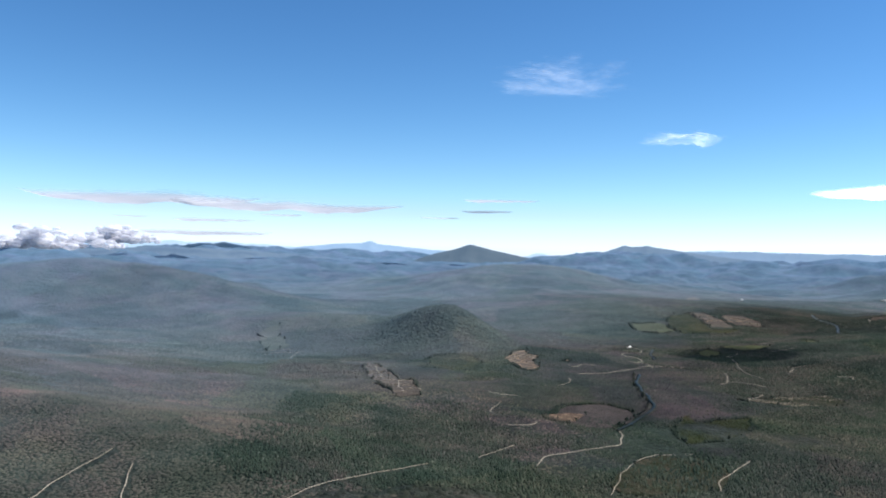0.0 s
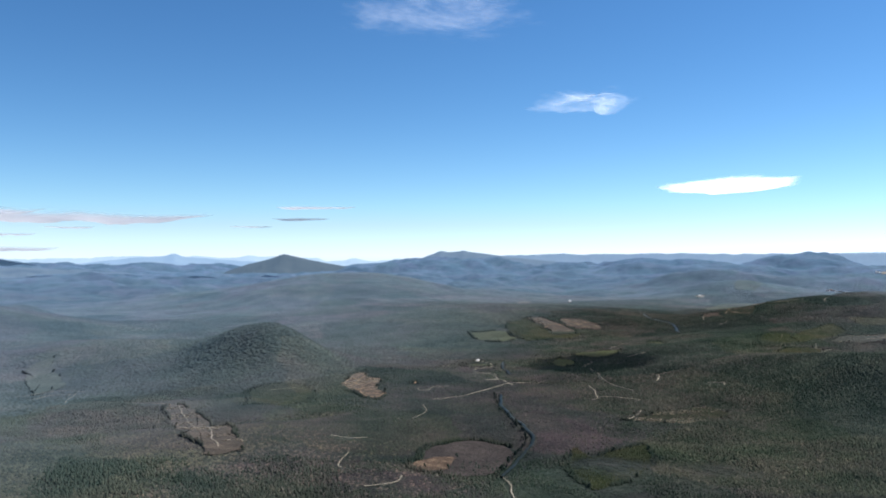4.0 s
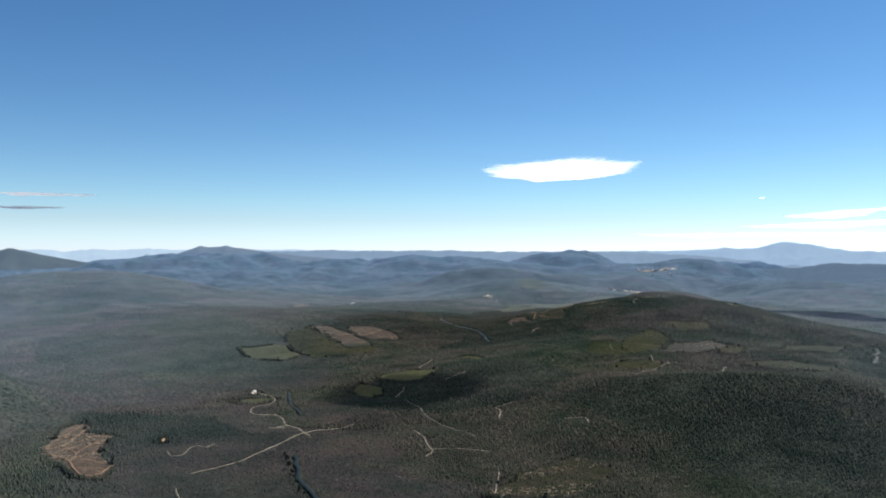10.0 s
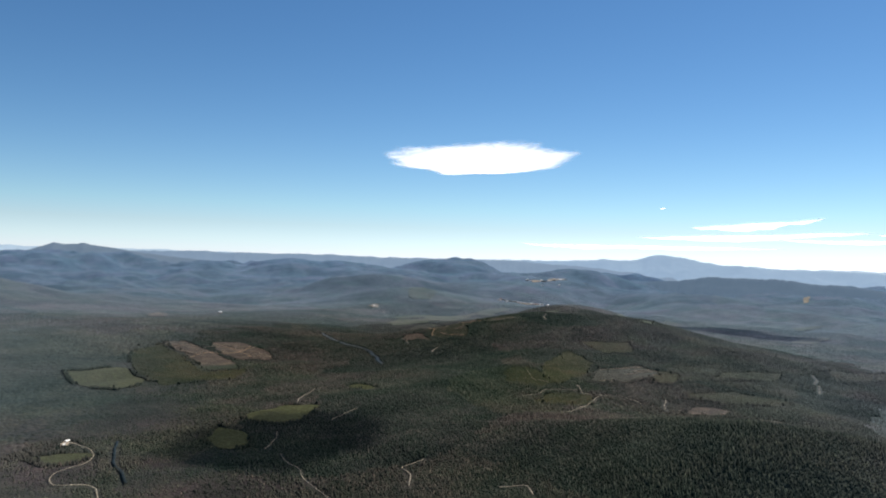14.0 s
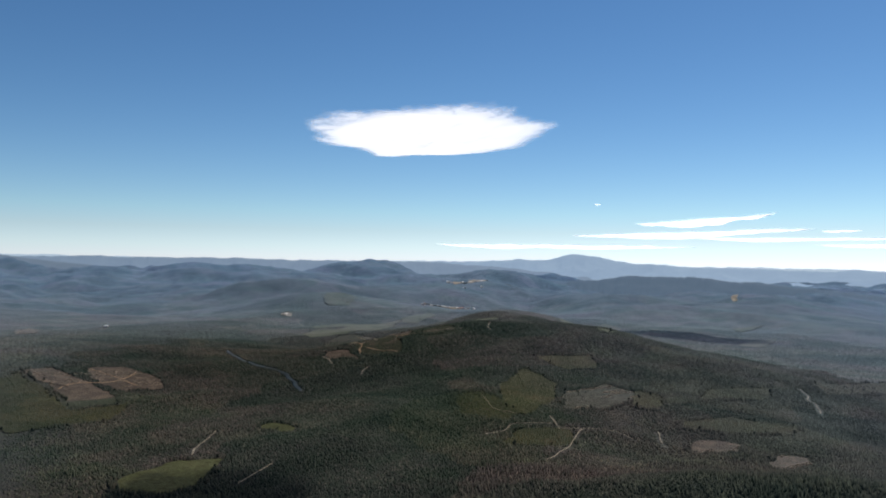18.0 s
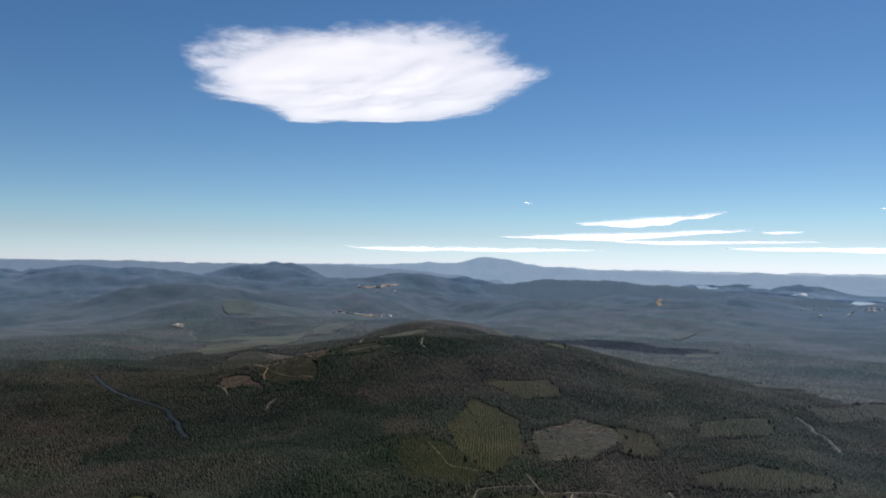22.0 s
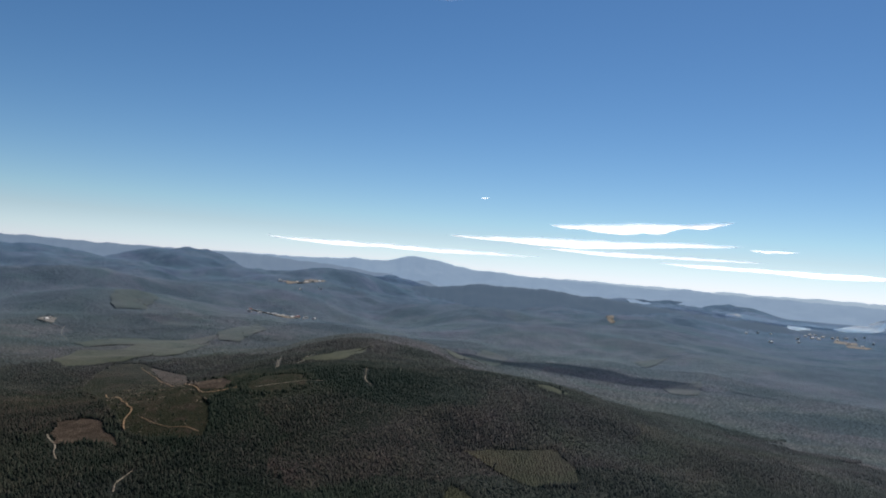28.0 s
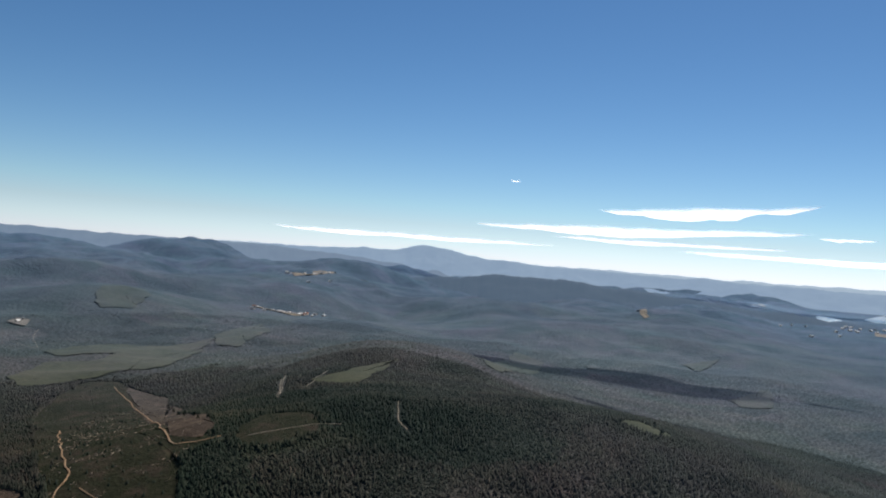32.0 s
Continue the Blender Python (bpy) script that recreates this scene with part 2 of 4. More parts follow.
def forest_material():
    m = material("forest_canopy", 0.95)
    crowns = noise_of(m, 0.22, 3, 0.65)
    fine = noise_of(m, 0.05, 4, 0.6)
    kinds = cover_tint(m, (0.028, 0.032, 0.035))
    speck = ramp(m, crowns, [(0.3, (0.6, 0.62, 0.6)), (0.7, (1.35, 1.3, 1.25))])
    wide = ramp(m, fine, [(0.3, (0.75, 0.77, 0.75)), (0.7, (1.2, 1.17, 1.12))])
    colour = mixed(m, "MULTIPLY", mixed(m, "MULTIPLY", kinds, speck, 1.0), wide, 1.0)
    m.node_tree.links.new(colour, m.node_tree.nodes["Principled BSDF"].inputs["Base Color"])
    m.node_tree.links.new(bumped(m, crowns, 1.0, 3.0), m.node_tree.nodes["Principled BSDF"].inputs["Normal"])
    haze_gloss(m)
    return m


def distance_material(name, forest, haze_glow, strength):
    """Far woods, the blue haze of miles of air painted in as emission."""
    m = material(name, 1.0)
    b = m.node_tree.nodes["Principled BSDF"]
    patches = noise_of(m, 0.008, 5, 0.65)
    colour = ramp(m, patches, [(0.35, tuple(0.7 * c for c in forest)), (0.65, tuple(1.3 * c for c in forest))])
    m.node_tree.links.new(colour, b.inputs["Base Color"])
    b.inputs["Emission Color"].default_value = (*haze_glow, 1)
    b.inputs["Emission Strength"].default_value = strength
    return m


def cloud_material(name, density, scale, soft, colour=(0.99, 0.99, 0.99), most=1.0):
    """Thin cloud: lets the sun through, and frays towards its rim."""
    m = material(name, 1.0)
    t = m.node_tree
    b = t.nodes["Principled BSDF"]
    white, through_light, both = node(m, "BsdfDiffuse"), node(m, "BsdfTranslucent"), node(m, "AddShader")
    white.inputs["Color"].default_value = through_light.inputs["Color"].default_value = (*colour, 1)
    t.links.new(white.outputs[0], both.inputs[0])
    t.links.new(through_light.outputs[0], both.inputs[1])
    rim = node(m, "Attribute")
    rim.attribute_name = "rim"
    at = node(m, "NewGeometry").outputs["Position"]
    stretch = node(m, "Mapping")
    stretch.inputs["Scale"].default_value = (1, 1, 2.5)
    t.links.new(at, stretch.inputs["Vector"])
    fray = noise_of(m, scale, 8, 0.68, stretch.outputs[0])
    sum_up = node(m, "Math")
    sum_up.operation = "MULTIPLY_ADD"
    sum_up.inputs[1].default_value, sum_up.inputs[2].default_value = 1.9, -0.95
    t.links.new(fray, sum_up.inputs[0])
    body = node(m, "Math")
    body.operation = "SUBTRACT"
    body.inputs[0].default_value = density
    t.links.new(rim.outputs["Fac"], body.inputs[1])
    total = node(m, "Math")
    total.operation = "ADD"
    t.links.new(body.outputs[0], total.inputs[0])
    t.links.new(sum_up.outputs[0], total.inputs[1])
    span = node(m, "MapRange")
    span.interpolation_type = "SMOOTHSTEP"
    span.inputs[1].default_value, span.inputs[2].default_value, span.inputs[4].default_value = -0.05, soft, most
    t.links.new(total.outputs[0], span.inputs[0])
    clear, mix = node(m, "BsdfTransparent"), node(m, "MixShader")
    t.links.new(span.outputs[0], mix.inputs[0])
    t.links.new(clear.outputs[0], mix.inputs[1])
    t.links.new(both.outputs[0], mix.inputs[2])
    t.links.new(mix.outputs[0], t.nodes["Material Output"].inputs["Surface"])
    return m


ground_m = forest_material()
# ranges glow in their haze colour, which stands in for the air between
near_haze_m = distance_material("hazed_near_hills", (0.014, 0.018, 0.02), (0.074, 0.131, 0.215), 1.0)
cone_haze_m = distance_material("hazed_cone_hills", (0.022, 0.025, 0.024), (0.064, 0.106, 0.162), 1.0)
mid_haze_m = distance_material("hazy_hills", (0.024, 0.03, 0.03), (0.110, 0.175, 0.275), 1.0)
far_haze_m = distance_material("hazed_far_hills", (0.04, 0.05, 0.05), (0.23, 0.36, 0.56), 1.0)
soft_haze_m = distance_material("hazed_soft_hills", (0.024, 0.03, 0.03), (0.165, 0.258, 0.405), 1.0)
pale_haze_m = distance_material("hazed_pale_hills", (0.04, 0.05, 0.05), (0.36, 0.51, 0.70), 1.0)
cloud_m = cloud_material("cloud", 1.7, 0.05, 1.0, most=0.68)
puff_m = cloud_material("puff_cloud", 0.9, 0.12, 1.5, (0.42, 0.42, 0.44), 0.8)
wisp_m = cloud_material("wisp", 0.4, 0.07, 1.5, most=0.62)
faint_wisp_m = cloud_material("faint_wisp", 0.4, 0.06, 1.6, most=0.3)
streak_m = cloud_material("streak_cloud", 1.9, 0.012, 0.8, most=0.62)
grey_streak_m = cloud_material("grey_streak_cloud", 2.1, 0.0018, 0.9, (0.32, 0.325, 0.345), 0.8)


def mesh_from(name, verts, quads, mat, smooth=True):
    """One mesh object from arrays of places and of corners."""
    me = bpy.data.meshes.new(name)
    verts, quads = np.asarray(verts, np.float32), np.asarray(quads, np.int32)
    k = quads.shape[1]
    me.vertices.add(len(verts))
    me.vertices.foreach_set("co", verts.ravel())
    me.loops.add(quads.size)
    me.loops.foreach_set("vertex_index", quads.ravel())
    me.polygons.add(len(quads))
    me.polygons.foreach_set("loop_start", np.arange(0, quads.size, k, dtype=np.int32))
    if smooth:
        me.polygons.foreach_set("use_smooth", np.ones(len(quads), bool))
    me.update(calc_edges=True)
    me.materials.append(mat)
    return new(name, me)


def grid_quads(n, m, wrap=False):
    """Corners for a grid of n rows and m columns."""
    i, j = np.meshgrid(np.arange(n - 1), np.arange(m if wrap else m - 1), indexing="ij")
    k = (j + 1) % m
    return np.stack([i * m + j, i * m + k, (i + 1) * m + k, (i + 1) * m + j], -1).reshape(-1, 4)


# ---- the ground: one sheet from under the path to the horizon ----
CX, CY = 150.0, 400.0
azimuth = np.radians(np.r_[np.arange(-50, 112, 0.27), np.arange(112, 310, 3)])
rings = np.r_[0.5, np.geomspace(60, 5200, 310)]
az, rr = np.meshgrid(azimuth, rings)
gx, gy = CX + rr * np.sin(az), CY + rr * np.cos(az)
ground = mesh_from("ground", np.stack([gx, gy, land(gx, gy)], -1).reshape(-1, 3), grid_quads(len(rings), len(azimuth), True)[:, ::-1], ground_m)
tagged(ground, "forested hill country with valleys and slopes", "ground", kind="structure")


# ---- far ranges ----
def skyline(name, eye, far, profile, label, mat, rough=0.05, front=0.16):
    """A range of hills far off: profile gives bearing and height in degrees, as seen from eye."""
    prof = np.array(profile, float)
    bearings = np.arange(prof[0, 0], prof[-1, 0], 0.09)
    top = np.interp(bearings, prof[:, 0], prof[:, 1])
    top = np.convolve(np.pad(top, 1, "edge"), np.ones(3) / 3, "valid")
    s = np.linspace(-1, 0.6, 20)
    b, c = np.meshgrid(np.radians(bearings), s)
    d = far * (1 + front * c)
    x, y = eye[0] + d * np.sin(b), eye[1] + d * np.cos(b)
    low = -40.0
    wobble = (fractal(bearings + far, 0 * bearings, 1.9, 31, 5, 0.55) - 0.5) * 4 * rough
    crest = np.maximum(EYE + far * np.tan(np.radians(top + wobble)), low + 1)
    fade = np.clip(np.minimum(bearings - bearings[0], bearings[-1] - bearings) / 1.2, 0, 1)
    crest = low + (crest - low) * np.sin(fade * math.pi / 2) ** 0.6
    shape = np.clip(1 - np.abs(np.where(c > 0, c / 0.6, c)), 0, 1) ** 0.85
    spurs = 1 - np.abs(2 * fractal(x, y, far * 0.05, 41, 4) - 1)
    z = low + (crest - low) * shape * (1 - 0.55 * (1 - spurs) * np.clip(np.abs(c) * 3, 0, 1))
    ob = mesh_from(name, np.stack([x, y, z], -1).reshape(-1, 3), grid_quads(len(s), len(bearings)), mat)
    return tagged(ob, label, "mountain", kind="structure")


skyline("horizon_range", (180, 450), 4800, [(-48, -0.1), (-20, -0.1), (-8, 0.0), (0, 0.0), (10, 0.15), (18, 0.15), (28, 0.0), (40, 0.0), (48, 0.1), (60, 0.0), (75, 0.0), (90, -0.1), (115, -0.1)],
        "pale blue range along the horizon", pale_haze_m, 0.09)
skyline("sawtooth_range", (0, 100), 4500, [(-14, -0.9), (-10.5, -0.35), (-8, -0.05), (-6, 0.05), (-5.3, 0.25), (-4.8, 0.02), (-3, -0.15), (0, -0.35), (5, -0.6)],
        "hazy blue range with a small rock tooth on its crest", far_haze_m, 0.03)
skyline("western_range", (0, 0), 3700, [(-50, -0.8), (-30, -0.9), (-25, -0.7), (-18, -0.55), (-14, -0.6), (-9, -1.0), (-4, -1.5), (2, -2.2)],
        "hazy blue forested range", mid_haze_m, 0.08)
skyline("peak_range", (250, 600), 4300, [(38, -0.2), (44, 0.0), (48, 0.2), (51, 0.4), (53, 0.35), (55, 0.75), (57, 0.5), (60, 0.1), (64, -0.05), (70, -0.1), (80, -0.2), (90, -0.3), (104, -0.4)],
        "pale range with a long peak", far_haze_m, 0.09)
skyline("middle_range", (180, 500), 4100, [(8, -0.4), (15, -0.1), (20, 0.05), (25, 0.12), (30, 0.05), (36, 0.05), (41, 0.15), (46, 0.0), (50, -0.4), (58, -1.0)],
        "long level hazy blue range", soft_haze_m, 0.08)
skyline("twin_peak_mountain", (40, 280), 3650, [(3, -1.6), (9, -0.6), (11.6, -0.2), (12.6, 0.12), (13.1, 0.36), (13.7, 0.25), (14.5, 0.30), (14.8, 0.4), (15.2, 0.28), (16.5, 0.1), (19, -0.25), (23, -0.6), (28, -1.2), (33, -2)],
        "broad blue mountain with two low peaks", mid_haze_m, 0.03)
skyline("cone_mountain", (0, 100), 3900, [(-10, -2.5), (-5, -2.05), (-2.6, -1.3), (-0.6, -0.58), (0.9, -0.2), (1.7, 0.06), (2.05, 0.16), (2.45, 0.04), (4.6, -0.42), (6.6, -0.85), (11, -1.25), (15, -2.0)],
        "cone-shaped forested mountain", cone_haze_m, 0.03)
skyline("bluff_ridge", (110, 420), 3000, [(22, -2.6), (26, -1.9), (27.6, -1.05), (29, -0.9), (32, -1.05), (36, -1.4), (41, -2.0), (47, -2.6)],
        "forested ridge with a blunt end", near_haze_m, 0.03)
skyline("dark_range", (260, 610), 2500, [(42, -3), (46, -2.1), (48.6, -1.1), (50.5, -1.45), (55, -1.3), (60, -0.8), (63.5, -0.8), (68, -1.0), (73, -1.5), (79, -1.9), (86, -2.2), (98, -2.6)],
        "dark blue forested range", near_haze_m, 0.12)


# ---- clouds ----
def cloud(name, at, across, along, thick, turn, label, mat, seed, ragged=0.25, skins=(1, -1), blunt=2.0, tilt=0.0):
    """A lens of cloud: two skins that meet in an uneven rim."""
    a = np.linspace(0, 2 * math.pi, 97)[:-1]
    r = np.linspace(0, 1, 34)
    ang, rad = np.meshgrid(a, r)
    edge = 1 + ragged * 2 * (fractal(np.cos(a) * 2 + seed, np.sin(a) * 2 + seed, 1.0, 61, 4) - 0.5)
    edge = edge / (np.abs(np.cos(a)) ** blunt + np.abs(np.sin(a)) ** blunt) ** (1 / blunt)
    x, y = np.cos(ang) * rad * across * edge, np.sin(ang) * rad * along * edge
    lump = (fractal(x + 50 * seed, y, across * 0.45, 71, 4) - 0.5) * thick
    swell = np.sqrt(np.clip(1 - rad ** 2, 0, 1)) * thick
    verts, quads, rim = [], [], []
    for n, side in enumerate(skins):
        z = side * (swell + lump * (1 - rad ** 2)) * (1.0 if side > 0 else 0.6)
        quads.append(grid_quads(len(r), len(a), True)[:, ::side] + len(a) * len(r) * n)
        verts.append(np.stack([x, y, z], -1).reshape(-1, 3))
        rim.append((2.3 * rad ** 2.5).ravel())
    ob = mesh_from(name, np.concatenate(verts), np.concatenate(quads), mat)
    layer = ob.data.attributes.new("rim", "FLOAT", "POINT")
    layer.data.foreach_set("value", np.concatenate(rim).astype(np.float32))
    ob.matrix_world = pose(*at, 0, tilt, turn)
    return tagged(ob, label, "cloud", kind="structure")


def puffs(name, at, length, tall, turn, label, seed):
    """A heaped cloud: many uneven balls of mist along a line, smaller towards its ends and top."""
    r = np.random.RandomState(seed)
    a, b = np.meshgrid(np.linspace(0, 2 * math.pi, 15)[:-1], np.linspace(-1.5, 1.5, 9))
    unit = np.stack([np.cos(a) * np.cos(b), np.sin(a) * np.cos(b), np.sin(b)], -1).reshape(-1, 3)
    verts, quads = [], []
    for n in range(170):
        u = r.rand() * 2 - 1
        size = tall * (0.09 + 0.2 * r.rand()) * (1.05 - 0.7 * abs(u))
        top = tall * (1 - 0.7 * abs(u)) * (0.3 + 1.1 * fractal(np.array([u * 3 + seed]), np.array([0.0]), 1.0, 171, 2)[0])
        c = np.array([u * length, (r.rand() - 0.5) * tall * 1.6, top * r.rand() ** 1.6])
        rough = 0.45 + 1.1 * fractal(unit[:, 0] * 2.4 + n, unit[:, 2] * 2.4 + unit[:, 1] * 1.3, 0.9, 175, 5, 0.6)
        verts.append(c + unit * (size * rough)[:, None] * (1.6, 1.2, 0.7))
        quads.append(grid_quads(9, 14, True) + n * len(unit))
    ob = mesh_from(name, np.concatenate(verts), np.concatenate(quads), puff_m)
    ob.data.attributes.new("rim", "FLOAT", "POINT").data.foreach_set("value", np.zeros(len(ob.data.vertices), np.float32))
    ob.matrix_world = pose(*at, 0, 0, turn)
    return tagged(ob, label, "cloud", kind="structure")


puffs("cumulus_cloud", (-690, 1340, 92), 150, 40, 27, "low white cumulus resting on a hilltop", 3)
puffs("cumulus_cloud", (-620, 1500, 102), 85, 32, 21, "low torn white cumulus behind a hill", 8)
cloud("lens_cloud", (411, 743, 172.0), 60, 78, 11, -57, "bright white lens-shaped cloud with frayed edges", cloud_m, 12, 0.2, (-1,), 2.9, -3.5)
cloud("wisp_cloud", (114, 378, 172), 38, 54, 16, -29, "thin torn wisp of white cloud", wisp_m, 5, 0.5, (-1,))
cloud("wisp_cloud", (45, 318, 184), 62, 78, 14, -12, "faint torn wisp of white cloud", faint_wisp_m, 7, 0.5, (-1,))
for n, (x, y, z, half, turn) in enumerate([(-1159, 3084, 296, 430, 21), (-612, 3136, 277, 407, 11), (209, 2987, 289, 138, -4), (156, 2993, 246, 101, -3), (-17, 2998, 216, 73, 0),
                                           (-1008, 3455, 206, 172, 16), (-1319, 3348, 206, 71, 22), (-715, 3526, 230, 85, 11), (-1212, 4021, 166, 322, 17)]):
    cloud("streak_cloud", (x, y, z), half * 1.1, half * 0.36, max(10, half * 0.2), turn, "long grey lens cloud low over the horizon", grey_streak_m, n + 11, 0.15, (-1,))
for n, (x, y, z, half, turn) in enumerate([(1017, 909, 168.5, 74, -67), (1213, 1027, 162, 179, -65), (3106, 2661, 206, 660, -56), (3120, 1600, 224, 405, -74), (3400, 1200, 200, 360, -79),
                                           (1278, 843, 161, 27, -76), (1301, 713, 189, 25, -83), (3500, 1150, 210, 520, -82), (1148, 1143, 199, 6, -58)]):
    cloud("streak_cloud", (x, y, z), half * 1.06, half * 0.24, max(3, half * (0.28 if half < 100 else 0.12 if half < 200 else 0.07)), turn, "long flat bright white cloud bank", streak_m, n + 31, 0.2, (-1,), 2.3, (-4.5, -2.0, 0.0)[min(n, 2)])


# ---- clearings, roads and water in the plan ----
def along(points, step=3.0):
    """A smooth line through points of the plan, with a place every few metres."""
    p = np.array(points, float)
    p = np.concatenate([[2 * p[0] - p[1]], p, [2 * p[-1] - p[-2]]])
    out = []
    for a, b, c, d in zip(p[:-3], p[1:-2], p[2:-1], p[3:]):
        for t in np.linspace(0, 1, max(2, int(np.hypot(*(c - b)) / step)), endpoint=False):
            out.append(0.5 * ((2 * b) + (c - a) * t + (2 * a - 5 * b + 4 * c - d) * t * t + (3 * b - a - 3 * c + d) * t ** 3))
    return np.array(out + [p[-2]])


def inside(x, y, outline):
    """Which places lie within an outline of the plan."""
    p = np.array(outline, float)
    hit = np.zeros(np.shape(x), bool)
    for (ax, ay), (bx, by) in zip(p, np.roll(p, -1, 0)):
        if ay != by:
            hit ^= ((ay > y) != (by > y)) & (x < (bx - ax) * (y - ay) / (by - ay) + ax)
    return hit


def earth_material(name, dark, mid, light, grain=0.35, patch=0.03, veil=0.96):
    m = material(name, 0.97)
    base = ramp(m, noise_of(m, patch, 5, 0.65), [(0.32, dark), (0.5, mid), (0.68, light)])
    speck = ramp(m, noise_of(m, grain, 4, 0.7), [(0.3, (0.55, 0.55, 0.55)), (0.7, (1.35, 1.35, 1.35))])
    m.node_tree.links.new(mixed(m, "MULTIPLY", base, speck, 1.0), m.node_tree.nodes["Principled BSDF"].inputs["Base Color"])
    m.node_tree.links.new(bumped(m, noise_of(m, grain, 4, 0.7), 0.8, 0.8), m.node_tree.nodes["Principled BSDF"].inputs["Normal"])
    # painted distance haze over open ground too, scaled by veil
    haze_gloss(m, veil)
    return m


track_m = earth_material("gravel_track", (0.21, 0.18, 0.14), (0.30, 0.26, 0.20), (0.40, 0.35, 0.28), 0.8, 0.05)
slash_m = earth_material("felled_ground", (0.036, 0.029, 0.022), (0.058, 0.045, 0.034), (0.10, 0.076, 0.057), 0.7, 0.12)
regrowth_m = earth_material("regrowth", (0.013, 0.017, 0.009), (0.022, 0.024, 0.014), (0.042, 0.034, 0.025), 0.7, 0.11, 0.5)
pasture_m = earth_material("pasture", (0.034, 0.040, 0.019), (0.045, 0.050, 0.024), (0.058, 0.060, 0.031), 0.4, 0.03)
olive_m = earth_material("young_plantation", (0.028, 0.031, 0.016), (0.039, 0.041, 0.021), (0.054, 0.053, 0.028), 0.5, 0.04)
stump_m = earth_material("stump_ground", (0.022, 0.024, 0.015), (0.036, 0.036, 0.026), (0.075, 0.071, 0.058), 1.1, 0.3)
meadow_m = earth_material("river_meadow", (0.034, 0.038, 0.014), (0.046, 0.050, 0.020), (0.064, 0.062, 0.030), 0.2, 0.02, 0.8)
straw_m = earth_material("dry_field", (0.3, 0.23, 0.13), (0.4, 0.31, 0.18), (0.5, 0.4, 0.25), 0.2, 0.03, 0.6)
heath_m = earth_material("brown_heath", (0.026, 0.023, 0.022), (0.037, 0.032, 0.030), (0.052, 0.044, 0.040), 0.6, 0.06)
log_road_m = earth_material("orange_log_road", (0.26, 0.165, 0.095), (0.38, 0.25, 0.15), (0.46, 0.34, 0.23), 0.8, 0.08)
red_m = earth_material("red_felled_ground", (0.050, 0.036, 0.026), (0.085, 0.060, 0.043), (0.16, 0.115, 0.08), 0.9, 0.16)
dark_green_m = earth_material("dark_plantation", (0.020, 0.026, 0.016), (0.027, 0.033, 0.020), (0.034, 0.038, 0.025), 0.5, 0.05)
pad_m = earth_material("gravel_yard", (0.26, 0.21, 0.15), (0.36, 0.30, 0.22), (0.5, 0.43, 0.33), 1.4, 0.25)
water_m = plain("dark_water", (0.012, 0.016, 0.012), 0.45)
water_m.node_tree.nodes["Principled BSDF"].inputs["Specular IOR Level"].default_value = 0.08
bay_m = plain("pale_tidal_water", (0.22, 0.27, 0.30), 0.2)
bay_m.node_tree.nodes["Principled BSDF"].inputs["Specular IOR Level"].default_value = 0.6

CLEAR, TRACKS, PLANTED = [], [], set()


def clearing(name, outline, mat, label, lift=0.5, trees_stay=0.0):
    """Open ground draped over the land, with an uneven edge."""
    p = np.array(outline, float)
    c = p.mean(0)
    ring = []
    for a, b in zip(p, np.roll(p, -1, 0)):
        n = max(2, int(np.hypot(*(b - a)) / 4))
        ring += [a + (b - a) * k / n for k in range(n)]
    ring = np.array(ring)
    ring = (np.roll(ring, 1, 0) + 2 * ring + np.roll(ring, -1, 0)) / 4
    ring += (np.stack([fractal(ring[:, 0], ring[:, 1], 9, 81, 3), fractal(ring[:, 0], ring[:, 1], 9, 91, 3)], -1) - 0.5) * 7
    s = np.linspace(0.02, 1, 16)[:, None, None]
    xy = c + (ring - c) * s
    z = land(xy[..., 0], xy[..., 1]) + lift
    ob = mesh_from(name, np.concatenate([xy, z[..., None]], -1).reshape(-1, 3), grid_quads(16, len(ring), True), mat)
    CLEAR.append((ring, trees_stay))
    if name == "plantation_block":
        PLANTED.add(ring.tobytes())
    return tagged(ob, label, "clearing", kind="structure")


def track(points, width=1.7, label="pale gravel forest track", lift=0.8, name="track", mat=None, wear=0.5):
    """A road or stream as a ribbon that follows the land."""
    line = along(points)
    line = line + (np.stack([fractal(line[:, 0], line[:, 1], 14, 101, 2), fractal(line[:, 0], line[:, 1], 14, 105, 2)], -1) - 0.5) * 3
    side = np.gradient(line, axis=0)
    side = np.stack([-side[:, 1], side[:, 0]], -1) / np.maximum(np.hypot(side[:, 0], side[:, 1]), 1e-6)[:, None]
    half = 0.21 * width * (1 + wear * (fractal(line[:, 0], line[:, 1], 8, 111, 2) - 0.5)) / 2
    rows = []
    for k in (-1, -0.4, 0.4, 1):
        q = line + side * (half * k)[:, None]
        rows.append(np.concatenate([q, (land(q[:, 0], q[:, 1]) + lift + 0.15 * (1 - abs(k)))[:, None]], 1))
    ob = mesh_from(name, np.concatenate(rows), grid_quads(4, len(line))[:, ::-1], mat or track_m)
    TRACKS.append((line, min(0.5 * width, 1.6)))
    return tagged(ob, label, name, kind="structure")


